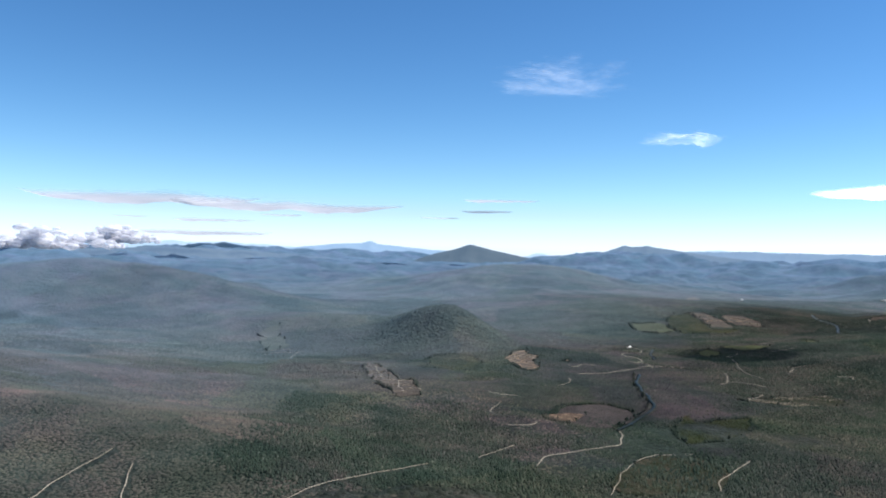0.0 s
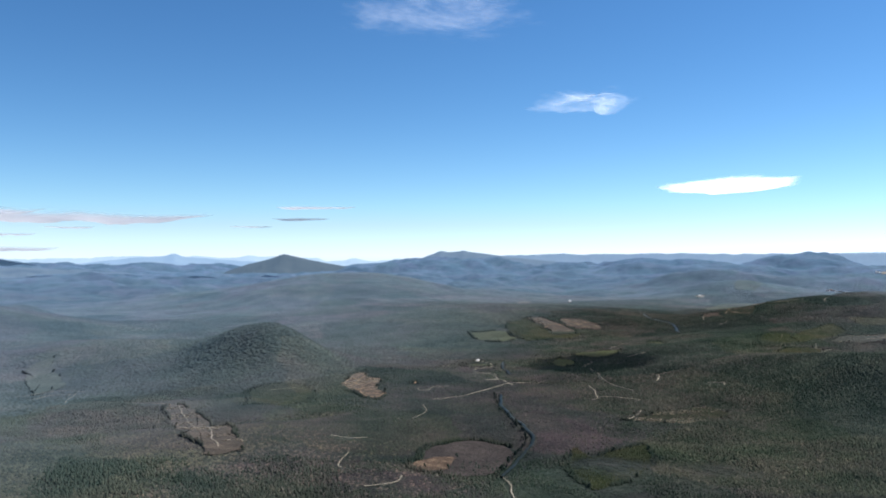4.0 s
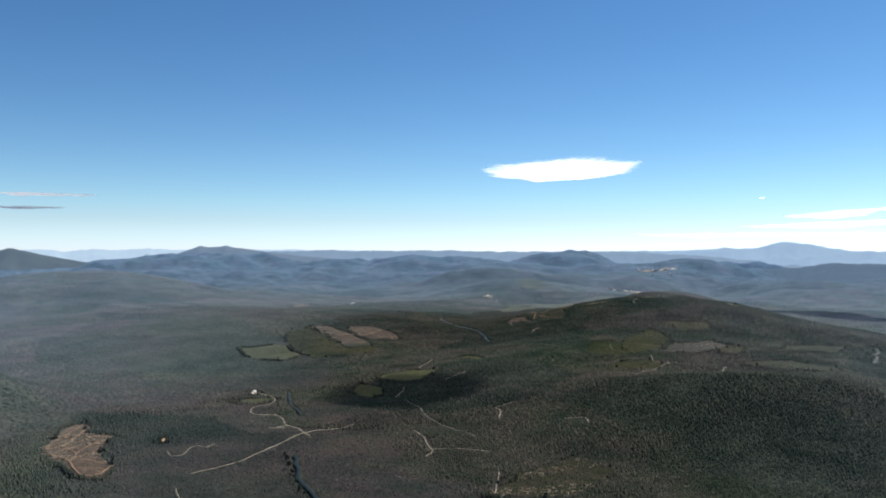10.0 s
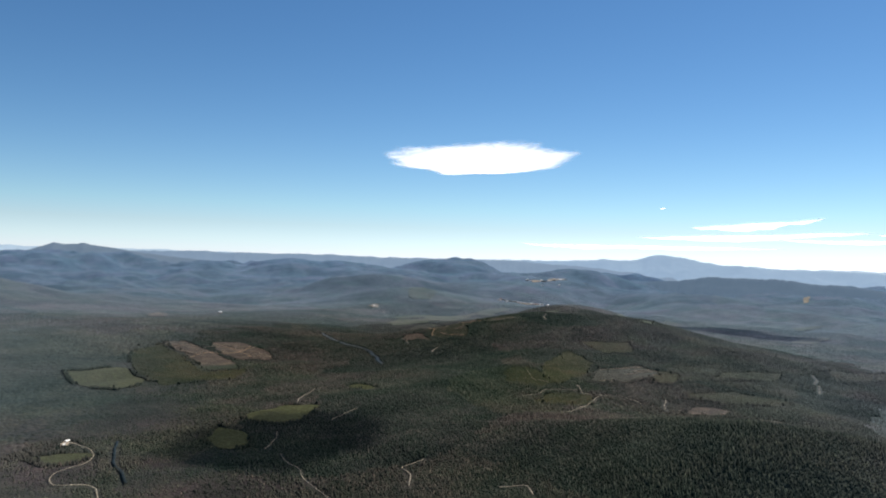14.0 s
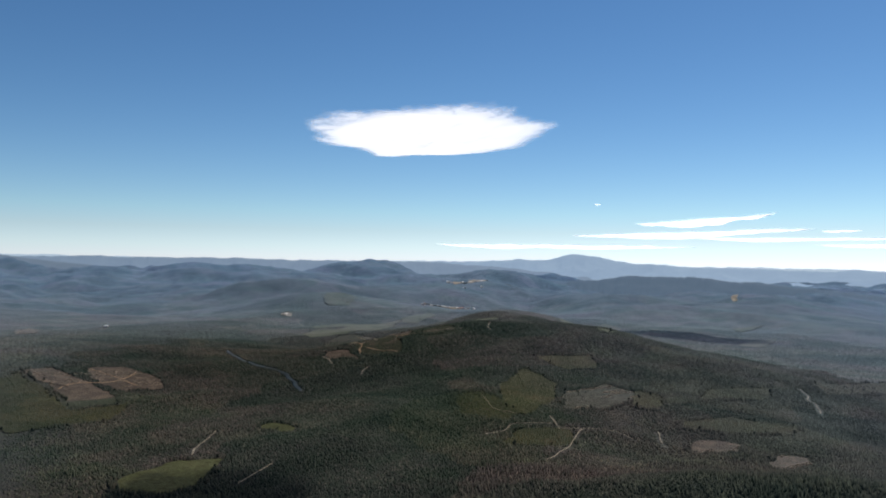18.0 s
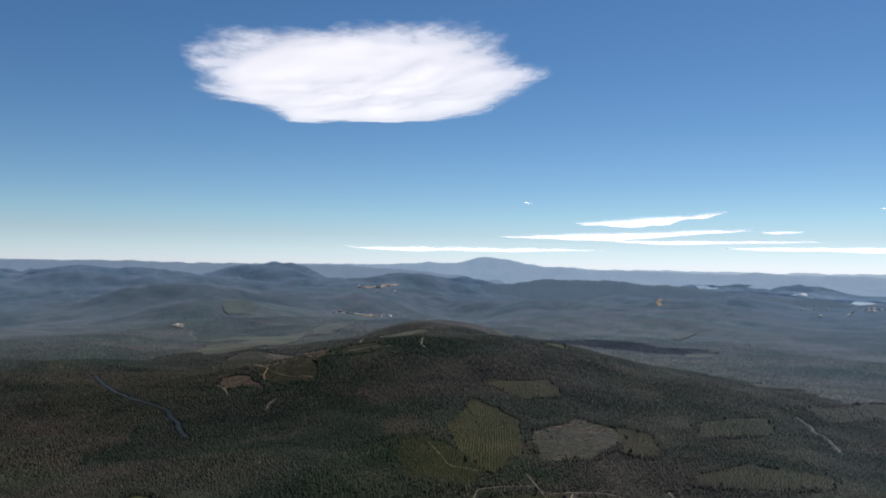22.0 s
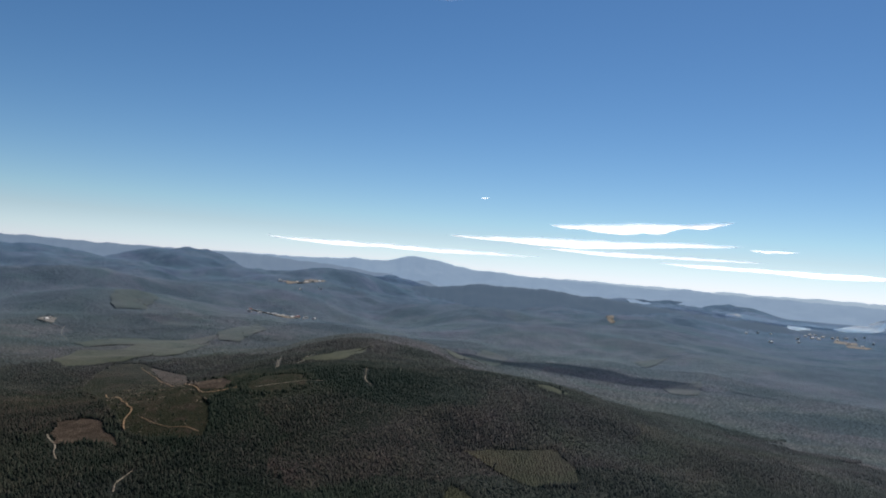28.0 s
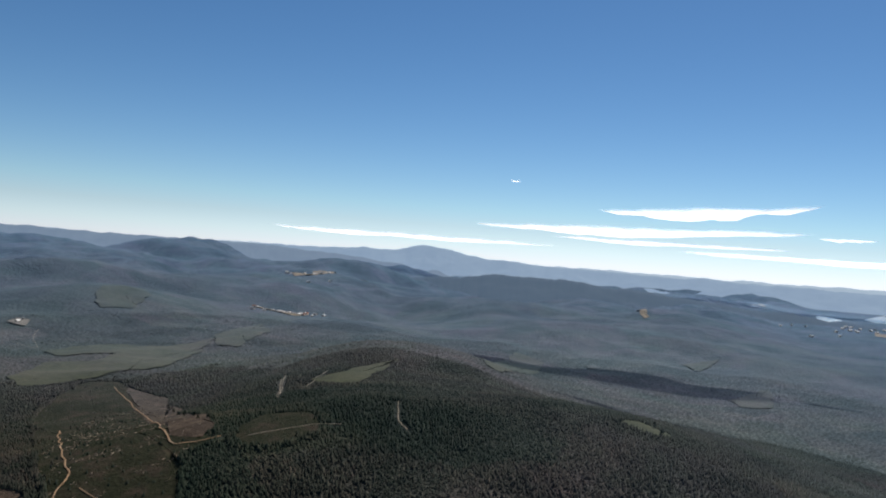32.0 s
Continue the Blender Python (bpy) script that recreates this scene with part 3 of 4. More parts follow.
clearing("clear_felled_block", [(-58, 621), (-49, 617), (-33, 576), (-17, 516), (-11, 473), (-13, 458), (-26, 456), (-36, 500), (-45, 545), (-55, 585)], slash_m, "long clear-felled strip of brown slash")
track([(-51, 612), (-42, 567), (-28, 527), (-25, 494), (-21, 468)], 2.2, "pale track down a felled strip")
clearing("heath_patch", [(71, 475), (85, 486), (100, 491), (117, 477), (112, 460), (101, 445), (80, 432), (66, 440)], heath_m, "bare brown patch of burnt heath", 0.5, 0.25)
clearing("plantation_block", [(144, 468), (146, 452), (180, 466), (170, 435), (150, 415), (126, 402), (128, 430), (138, 452)], dark_green_m, "dark green pine plantation in rows", 0.5)
clearing("plantation_block", [(-9, 653), (8, 665), (25, 667), (32, 640), (26, 618), (10, 602), (-7, 618)], dark_green_m, "smooth dark green young plantation", 0.5)
track([(4, 649), (12, 651), (22, 657)], 2.0, "pale track in a plantation")
track([(22, 646), (25, 653), (27, 658)], 1.8, "pale track in a plantation")
clearing("heath_patch", [(62, 453), (74, 464), (86, 467), (80, 449), (62, 438)], red_m, "reddish bare scrape in heath", 0.6, 0.2)
track([(42, 331), (50, 352), (67, 372), (80, 385), (90, 394), (98, 430)], 2.0, "pale gravel track through forest")
track([(36, 415), (44, 417), (50, 421), (52, 427)], 1.8, "short curved pale track")
track([(-103, 649), (-87, 642), (-72, 632), (-56, 620)], 1.8, "faint track along a forest edge")
track([(31, 496), (40, 490), (48, 495)], 1.6, "short pale track in forest")
track([(80, 543), (86, 551), (92, 560), (95, 580)], 1.6, "narrow pale track in forest")
track([(30, 439), (29, 447), (33, 456), (36, 463)], 1.8, "short pale track in forest")
track([(-149, 670), (-138, 683), (-124, 678)], 1.8, "pale track beside a clearing")
track([(-122, 682), (-122, 659), (-120, 638)], 1.5, "pale track beside a clearing")
track([(225, 630), (218, 607), (213, 592), (206, 586)], 1.8, "pale straight track in open ground")
track([(212, 595), (226, 591), (238, 580)], 1.6, "pale track in open ground")
track([(157, 660), (161, 659), (166, 661)], 1.4, "short side track")
track([(102, 635), (102, 627), (107, 626), (113, 638), (117, 639), (119, 635), (124, 640)], 1.8, "winding pale track in heath")
clearing("gravel_yard", [(101, 655), (104, 661), (107, 660), (105, 654)], log_road_m, "small bare orange scrape", 0.7)
track([(520, 972), (515, 959), (509, 949), (505, 941)], 1.8, "pale track beside a bare patch")
track([(501, 903), (505, 908), (509, 910), (516, 913)], 1.6, "short pale track in forest")
clearing("clear_felled_block", [(53, 672), (61, 691), (72, 713), (78, 704), (74, 688), (85, 675), (76, 649), (73, 636), (78, 623), (70, 607), (64, 615), (58, 642)], red_m, "reddish clear-felled block with log roads")
for road, wide in (([(61, 692), (68, 679), (63, 670), (56, 666)], 2.0), ([(63, 670), (66, 649), (63, 641)], 1.9), ([(53, 661), (59, 650), (62, 641), (65, 616), (71, 613), (78, 623)], 2.2),
                   ([(66, 641), (70, 637), (74, 628)], 1.7), ([(68, 679), (73, 690), (76, 702)], 1.7), ([(66, 649), (71, 660), (80, 670)], 1.6), ([(58, 655), (63, 662), (70, 664)], 1.4), ([(64, 628), (69, 624), (74, 618)], 1.4),
                   ([(56, 668), (60, 680), (66, 690)], 1.2), ([(71, 660), (76, 652), (75, 640)], 1.2), ([(62, 641), (68, 646), (74, 648)], 1.1), ([(66, 690), (72, 700), (75, 710)], 1.3), ([(70, 672), (76, 680), (82, 678)], 1.1)):
    track(road, wide, "orange log road branching through a felled block", 0.9, mat=log_road_m)
track([(104, 599), (129, 611), (167, 643), (202, 660)], 2.4, "wide pale gravel road across the valley")
track([(171, 638), (171, 657), (169, 668), (173, 684), (173, 697), (161, 700), (165, 715), (183, 733), (189, 755), (186, 772)], 1.9, "winding pale gravel road to a farm yard")
track([(160, 661), (170, 666)], 1.5, "short side track")
clearing("farm_yard", [(177, 769), (183, 779), (187, 777), (181, 766)], pad_m, "bare pale gravel yard", 0.7)
clearing("paddock", [(163, 750), (178, 757), (190, 748), (176, 733), (165, 730)], pasture_m, "dull green paddock beside a road")
track([(200, 520), (212, 535), (224, 552)], 1.8, "straight pale track in open ground")
clearing("regrowth_block", [(196, 520), (231, 548), (268, 552), (272, 530), (226, 505)], regrowth_m, "thin regrowth over old felled ground", 0.5, 0.15)
track([(256, 700), (251, 680), (245, 650), (246, 623), (245, 605)], 1.3, "narrow forest track")
track([(297, 646), (285, 645), (282, 636), (274, 626)], 1.8)
track([(298, 600), (304, 595), (306, 592), (302, 585)], 2.0, "short pale track with a turning place")
track([(255, 714), (269, 731), (277, 745)], 1.2, "narrow forest track")
clearing("clear_felled_block", [(373, 1058), (395, 1048), (404, 1010), (392, 978), (363, 985), (362, 1020)], slash_m, "brown clear-felled block edged by dark forest")
clearing("clear_felled_block", [(328, 1054), (349, 1062), (356, 1020), (357, 981), (347, 946), (324, 946), (332, 1000)], slash_m, "brown clear-felled block edged by dark forest")
track([(330, 1000), (350, 1012), (373, 1010), (396, 1028)], 1.8, "log road in a felled block", mat=log_road_m)
track([(373, 1052), (378, 1020), (380, 992)], 1.8, "log road in a felled block", mat=log_road_m)
clearing("plantation_block", [(292, 1025), (322, 1050), (326, 1000), (318, 945), (350, 940), (372, 961), (326, 905), (275, 912), (274, 966)], dark_green_m, "dark green plantation block", 0.6)
clearing("pasture", [(241, 749), (260, 772), (265, 750), (251, 726), (237, 726)], pasture_m, "olive clearing in dark forest")
clearing("pasture", [(370, 830), (381, 830), (381, 806), (370, 803)], pasture_m, "small green clearing beside a stream")
clearing("plantation_block", [(542, 712), (589, 738), (592, 719), (548, 697)], olive_m, "olive brown plantation block", 0.6)
clearing("plantation_block", [(538, 679), (576, 668), (590, 637), (571, 632), (549, 647), (528, 671)], dark_green_m, "dark green plantation block", 0.6)
clearing("plantation_block", [(643, 713), (690, 692), (646, 675), (602, 699)], olive_m, "olive plantation block on a slope", 0.6)
clearing("plantation_block", [(457, 721), (477, 705), (449, 686), (426, 711)], dark_green_m, "dark green plantation block", 0.6)
track([(433, 727), (446, 724), (459, 728), (475, 716), (474, 708), (492, 692), (488, 676)], 1.3, "faint pale track along plantation blocks")
clearing("pasture", [(232, 973), (269, 972), (270, 925), (246, 908), (230, 940)], pasture_m, "green pasture among trees")
clearing("pasture", [(278, 787), (309, 799), (326, 784), (306, 762), (285, 757), (274, 773)], pasture_m, "olive pasture among trees")
clearing("plantation_block", [(483, 790), (502, 790), (474, 737), (456, 736), (447, 758)], regrowth_m, "bright green young plantation block", 0.6, 0.25)
track([(491, 780), (478, 762), (470, 750), (473, 738)], 1.2, "narrow pale track in a plantation")
clearing("plantation_block", [(525, 796), (577, 818), (562, 779), (514, 744), (472, 734), (482, 755)], olive_m, "olive brown plantation block", 0.6, 0.0)
clearing("felled_block", [(546, 759), (592, 760), (582, 723), (525, 717), (503, 729)], stump_m, "grey brown felled block with stumps", 0.55, 0.05)
clearing("plantation_block", [(606, 833), (642, 806), (617, 786), (601, 799)], olive_m, "olive green young plantation on a hillside", 0.6, 0.0)
track([(479, 701), (459, 692), (438, 683), (418, 677)], 1.7)
track([(483, 724), (479, 719), (470, 707)], 1.5)
track([(516, 680), (512, 676), (500, 668), (493, 662)], 1.6)
clearing("felled_patch", [(511, 660), (524, 655), (529, 640), (511, 638), (494, 648)], slash_m, "small felled patch littered with logs")
clearing("felled_patch", [(507, 617), (527, 620), (535, 611), (522, 604), (499, 607), (494, 613)], slash_m, "small felled patch littered with logs")
track([(712, 682), (700, 672), (682, 665), (676, 658), (650, 646)], 2.0)
track([(318, 800), (325, 810), (339, 826), (352, 840)], 1.8, "pale track beside a stream")
track([(312, 748), (321, 754), (334, 760)], 1.6)
clearing("clear_felled_block", [(636, 1124), (685, 1166), (702, 1158), (691, 1105), (640, 1020), (602, 963), (589, 946), (580, 947), (561, 929), (550, 917), (543, 924), (537, 945), (556, 989), (600, 1065)], regrowth_m, "big felled block greening over on a hilltop", 0.6, 0.06)
clearing("slash_strip", [(697, 1140), (693, 1100), (645, 1022), (606, 964), (592, 950), (590, 966), (640, 1045), (680, 1110)], slash_m, "strip of brown slash beside a log road", 0.75)
track([(691, 1143), (674, 1106), (648, 1055), (589, 967), (585, 952), (594, 946)], 2.2, "orange log road along a felled block", 1.0, mat=log_road_m)
track([(617, 1075), (564, 987), (552, 965), (544, 957), (538, 948)], 2.2, "orange log road along a felled block", 0.9, mat=log_road_m)
track([(549, 953), (548, 940), (548, 933), (551, 929), (550, 920)], 1.5, "orange log road across a felled block", 0.9, mat=log_road_m)
track([(598, 937), (609, 932), (617, 928), (624, 921)], 1.2, "pale track on a hilltop")
clearing("felled_patch", [(603, 949), (622, 956), (630, 938), (614, 922), (594, 924), (592, 937)], regrowth_m, "small green felled patch on a hilltop", 0.6, 0.03)
track([(695, 1003), (715, 1014), (737, 1027)], 1.6)
track([(664, 990), (690, 1015), (712, 1035)], 1.6)
track([(636, 902), (645, 912), (661, 924)], 1.5)
clearing("clear_felled_block", [(527, 934), (542, 972), (530, 985), (515, 960)], slash_m, "small bare patch at a forest edge")
clearing("green_block", [(71, 319), (92, 365), (108, 377), (124, 376), (130, 349), (113, 321), (81, 300), (66, 305)], regrowth_m, "dark green young plantation block", 0.5, 0.5)
track([(66, 300), (74, 320), (86, 354), (102, 374), (122, 380)], 1.3, "narrow track round a plantation")
track([(113, 320), (118, 334), (127, 348), (143, 367)], 1.5)
track([(-130, 240), (-127, 256), (-125, 263), (-122, 271), (-117, 288)], 1.8)
track([(-101, 252), (-105, 269), (-106, 280)], 1.6)
track([(-55, 255), (-47, 267), (-35, 284), (-18, 302), (-3, 317)], 1.5)
track([(17, 338), (26, 355), (35, 374)], 1.4)
clearing("pasture", [(-178, 773), (-164, 800), (-134, 709), (-150, 690)], pasture_m, "small green clearing in forest")
track([(-160, 686), (-138, 698), (-118, 686)], 1.5)
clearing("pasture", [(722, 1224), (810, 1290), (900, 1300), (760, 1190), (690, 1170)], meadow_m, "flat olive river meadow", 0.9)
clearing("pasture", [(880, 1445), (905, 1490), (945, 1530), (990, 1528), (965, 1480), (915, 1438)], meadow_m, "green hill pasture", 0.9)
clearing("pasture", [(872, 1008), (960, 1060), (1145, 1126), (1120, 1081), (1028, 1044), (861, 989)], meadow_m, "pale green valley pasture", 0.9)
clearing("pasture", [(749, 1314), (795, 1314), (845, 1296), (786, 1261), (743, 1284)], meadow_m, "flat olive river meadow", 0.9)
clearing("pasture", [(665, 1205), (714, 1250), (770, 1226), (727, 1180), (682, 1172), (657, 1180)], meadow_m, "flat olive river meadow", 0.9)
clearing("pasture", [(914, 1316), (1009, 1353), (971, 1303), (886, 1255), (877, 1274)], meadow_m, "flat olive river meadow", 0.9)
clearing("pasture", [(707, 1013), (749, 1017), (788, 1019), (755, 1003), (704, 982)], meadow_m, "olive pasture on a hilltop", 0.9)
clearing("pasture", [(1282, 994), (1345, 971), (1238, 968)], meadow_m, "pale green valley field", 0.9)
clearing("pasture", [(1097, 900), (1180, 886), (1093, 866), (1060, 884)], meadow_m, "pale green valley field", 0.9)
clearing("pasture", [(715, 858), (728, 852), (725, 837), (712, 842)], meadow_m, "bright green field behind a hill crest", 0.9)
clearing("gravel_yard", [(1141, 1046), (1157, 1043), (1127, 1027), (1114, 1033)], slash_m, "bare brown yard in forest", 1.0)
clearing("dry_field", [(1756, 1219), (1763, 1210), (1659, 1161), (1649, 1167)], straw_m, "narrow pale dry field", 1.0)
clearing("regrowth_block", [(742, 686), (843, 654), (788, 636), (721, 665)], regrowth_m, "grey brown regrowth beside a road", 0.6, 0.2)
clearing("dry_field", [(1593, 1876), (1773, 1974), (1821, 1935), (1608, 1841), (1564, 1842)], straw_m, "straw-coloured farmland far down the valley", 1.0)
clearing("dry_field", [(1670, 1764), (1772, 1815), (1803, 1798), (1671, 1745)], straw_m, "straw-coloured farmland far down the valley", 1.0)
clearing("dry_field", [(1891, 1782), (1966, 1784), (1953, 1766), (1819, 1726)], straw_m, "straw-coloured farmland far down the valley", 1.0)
track([(672, 998), (699, 1022), (734, 1052)], 1.5, "pale track over a hill")
track([(751, 1364), (751, 1344), (755, 1332), (772, 1369), (790, 1391)], 2.2, "pale farm track in a valley")
clearing("quarry", [(404, 1318), (412, 1350), (430, 1380), (432, 1335), (420, 1312)], red_m, "bare orange quarry face on a hillside", 1.0)
track([(407, 1325), (416, 1340), (424, 1345), (430, 1362)], 4.0, "pale haul road in a hillside quarry", 1.4, mat=log_road_m)
clearing("farm_yard", [(780, 1425), (792, 1432), (800, 1420), (786, 1405)], pad_m, "pale farm yard", 1.0)
clearing("village_ground", [(1110, 1480), (1160, 1510), (1205, 1465), (1135, 1425)], straw_m, "bare pale ground of a sawmill village", 1.0)

# a canal in the valley, and a stream
track([(152, 610), (144, 583), (137, 543), (133, 502), (128, 481), (112, 455), (98, 432)], 8.0, "dark canal between steep banks", 0.75, "canal", water_m, 0.1)
track([(205, 771), (197, 748), (191, 726), (188, 705), (186, 693)], 5.0, "dark creek edged by trees", 0.75, "creek", water_m, 0.4)
track([(510, 1100), (498, 1070), (476, 1001), (473, 968), (468, 943), (455, 916), (446, 896)], 11.0, "dark stream winding through trees", 0.75, "stream", water_m, 0.4)

# tidal inlets far to the east
clearing("inlet", [(3150, 960), (3300, 1010), (3800, 1010), (4300, 1000), (4250, 890), (3700, 880), (3300, 890)], bay_m, "pale sunlit tidal inlet far away", 1.0)
clearing("inlet", [(2900, 1060), (3050, 1110), (3300, 1150), (3250, 1095), (3080, 1040)], bay_m, "pale sunlit arm of a tidal inlet", 1.0)
clearing("inlet", [(3120, 1290), (3300, 1395), (3420, 1340), (3300, 1280)], bay_m, "pale sunlit arm of a tidal inlet", 1.0)
clearing("dry_field", [(2380, 900), (2520, 915), (2480, 860), (2360, 850)], straw_m, "straw-coloured fields beside a tidal inlet", 1.0)
clearing("dry_field", [(2250, 860), (2330, 870), (2320, 815), (2240, 820)], straw_m, "straw-coloured fields beside a tidal inlet", 1.0)
clearing("dry_field", [(2650, 1080), (2800, 1130), (2790, 1080), (2660, 1040)], straw_m, "straw-coloured fields beside a tidal inlet", 1.0)


# ---- forest ----
def crown_material(name, stops):
    m = material(name, 0.9)
    g = node(m, "NewGeometry")
    each = ramp(m, g.outputs["Random Per Island"], stops)
    leaf = ramp(m, noise_of(m, 1.6, 3, 0.7), [(0.3, (0.75, 0.75, 0.75)), (0.7, (1.25, 1.25, 1.25))])
    m.node_tree.links.new(mixed(m, "MULTIPLY", cover_tint(m, each), leaf, 1.0), m.node_tree.nodes["Principled BSDF"].inputs["Base Color"])
    # the same distance haze over the crowns
    haze_gloss(m)
    return m


FOREST = [(0.0, (0.0235, 0.031, 0.030)), (0.5, (0.033, 0.040, 0.037)), (0.9, (0.043, 0.047, 0.044)), (0.97, (0.061, 0.062, 0.060)), (1.0, (0.082, 0.080, 0.078))]
crown_m = crown_material("eucalypt_crown", FOREST)
scrub_m = crown_material("scrub_crown", [(0.0, (0.0235, 0.0245, 0.029)), (0.6, (0.029, 0.030, 0.034)), (1.0, (0.040, 0.039, 0.042))])
dry_m = crown_material("dry_scrub_crown", [(0.0, (0.058, 0.052, 0.051)), (0.6, (0.070, 0.061, 0.059)), (1.0, (0.092, 0.078, 0.074))])
# forest colours darkened, in place of self-shade that the low far crowns lack
far_m = crown_material("shaded_far_crown", [(at, tuple(0.62 * c for c in colour)) for at, colour in FOREST])
grey_m = crown_material("grey_eucalypt_crown", [(0.0, (0.027, 0.031, 0.030)), (0.6, (0.042, 0.044, 0.042)), (1.0, (0.088, 0.086, 0.080))])
# darker crown colours, for the north-east woods and block edges
dark_crown_m = crown_material("dark_crown", [(0.0, (0.018, 0.024, 0.023)), (0.6, (0.025, 0.030, 0.028)), (1.0, (0.046, 0.045, 0.042))])
young_m = crown_material("young_plantation_crown", [(0.0, (0.022, 0.026, 0.015)), (0.6, (0.030, 0.032, 0.019)), (1.0, (0.042, 0.042, 0.026))])
bark_m = earth_material("pale_bark", (0.12, 0.1, 0.08), (0.2, 0.17, 0.14), (0.32, 0.28, 0.24), 3.0, 0.8)


def crown_shape(kind, rng):
    """A small crown with an uneven rim: a tall tapering one or a low round bush. Returns corners and triangles."""
    n = 4 if kind == "tall" else 5
    turn = rng.rand() * 6.28
    verts = []
    for k in range(n):
        a, w = turn + k * 2 * math.pi / n, 0.5 * (0.75 + 0.5 * rng.rand())
        rise = 0.05 + 0.28 * rng.rand() if kind == "tall" else -0.1 + 0.25 * rng.rand()
        verts.append((math.cos(a) * w, math.sin(a) * w, rise))
    verts.append(((rng.rand() - 0.5) * 0.3, (rng.rand() - 0.5) * 0.3, 1.0))
    return np.array(verts), np.array([(k, (k + 1) % n, n) for k in range(n)])


def woods(name, label, xy, height, width, kind, mat, seed):
    """Many trees as one mesh: each a copy of one of six crowns, turned and stretched."""
    rng = np.random.RandomState(seed)
    shapes = [crown_shape(kind, rng) for _ in range(6)]
    pick = rng.randint(0, 6, len(xy))
    all_v, all_t, count = [], [], 0
    for n, (v, t) in enumerate(shapes):
        at = pick == n
        p, h, w = xy[at], height[at], width[at]
        a = rng.rand(len(p)) * 6.28
        x = v[None, :, 0] * np.cos(a)[:, None] - v[None, :, 1] * np.sin(a)[:, None]
        y = v[None, :, 0] * np.sin(a)[:, None] + v[None, :, 1] * np.cos(a)[:, None]
        z = land(p[:, 0], p[:, 1])
        all_v.append(np.stack([p[:, :1] + x * w[:, None], p[:, 1:] + y * w[:, None], z[:, None] + v[None, :, 2] * h[:, None]], -1).reshape(-1, 3))
        all_t.append((t[None] + (count + np.arange(len(p)) * len(v))[:, None, None]).reshape(-1, 3))
        count += len(p) * len(v)
    ob = mesh_from(name, np.concatenate(all_v), np.concatenate(all_t), mat)
    return tagged(ob, label, "forest", kind="stuff")


def open_ground(x, y):
    """1 where trees may stand, less in clearings and on tracks."""
    keep = np.ones(len(x))
    for ring, stay in CLEAR:
        lo, hi = ring.min(0), ring.max(0)
        box = (x > lo[0]) & (x < hi[0]) & (y > lo[1]) & (y < hi[1])
        if box.any():
            sub = np.where(box)[0]
            keep[sub[inside(x[sub], y[sub], ring)]] *= stay
    for line, width in TRACKS:
        lo, hi = line.min(0) - 5, line.max(0) + 5
        sub = np.where((x > lo[0]) & (x < hi[0]) & (y > lo[1]) & (y < hi[1]))[0]
        if len(sub):
            d = np.hypot(x[sub, None] - line[None, :, 0], y[sub, None] - line[None, :, 1]).min(1)
            keep[sub[d < width * 0.5 + 1.6]] = 0
    return keep


NEAR_WOODS = [(-190, 225), (150, 260), (330, 420), (470, 520), (640, 600), (800, 640), (900, 760), (860, 960), (740, 1200), (540, 1190), (370, 1030), (280, 880), (60, 720), (-160, 620), (-300, 420)]
FAR_WOODS = [(-300, 420), (-190, 225), (150, 260), (470, 520), (800, 640), (1100, 640), (1250, 900), (1150, 1350), (800, 1450), (300, 1350), (-100, 1250), (-420, 1150), (-520, 800)]
rng = np.random.RandomState(7)


def near_zone(x, y):
    """The nearer woods, with an uneven edge."""
    return inside(x + 150 * (fractal(x, y, 90, 201, 4) - 0.5), y + 150 * (fractal(x, y, 90, 211, 4) - 0.5), NEAR_WOODS)


def planted(zone, step, seed, dense, least=0.35):
    """Jittered places within a zone of the plan, thinned by kind of cover."""
    z = np.array(zone, float)
    gx, gy = np.meshgrid(np.arange(z[:, 0].min() - 40, z[:, 0].max() + 40, step), np.arange(z[:, 1].min() - 40, z[:, 1].max() + 40, step))
    r = np.random.RandomState(seed)
    x, y = (gx + r.rand(*gx.shape) * step).ravel(), (gy + r.rand(*gy.shape) * step).ravel()
    ok = near_zone(x, y) if zone is NEAR_WOODS else inside(x, y, zone)
    x, y = x[ok], y[ok]
    cover = np.clip((fractal(x, y, 95, 121, 4) - 0.36) * 5 + 0.25, least, 1) * dense
    ok = r.rand(len(x)) < cover * open_ground(x, y)
    return np.stack([x[ok], y[ok]], -1), cover[ok]



def tallness(x, y):
    """0 on heath and low scrub, 1 in tall forest: in belts along gullies, in patches, and on the steep hills."""
    belts = 1 - np.abs(2 * fractal(x + 0.3 * y, y, 170, 11, 3) - 1)
    patches = fractal(x, y, 90, 141, 4)
    hills = hill(x, y, 405, 555, 110, 60, -55) + hill(x, y, 0, 770, 90, 65, 10) + 0.8 * hill(x, y, 480, 640, 120, 60, 0) + 0.7 * hill(x, y, 700, 870, 120, 100, 0) + 0.5 * hill(x, y, -60, 330, 120, 60, 0)
    country = 1.2 * np.clip((x - 0.25 * (y - 600) - 190) / 120, 0, 1) - 3.2 * hill(x, y, -150, 330, 110, 55, 75)
    heath = np.clip(1.3 * hill(x, y, 185, 700, 85, 130, 10) + 0.9 * hill(x, y, 120, 560, 60, 60, 0) + 0.6 * hill(x, y, 200, 950, 120, 100, 0), 0, 1)
    belts = np.clip((belts - 0.80 - 0.07 * heath) * 9, 0, 1)
    return np.clip(belts + np.clip((patches - 0.47) * 6, -0.4, 1) * (1 - heath) + 1.3 * hills + country, 0, 1)


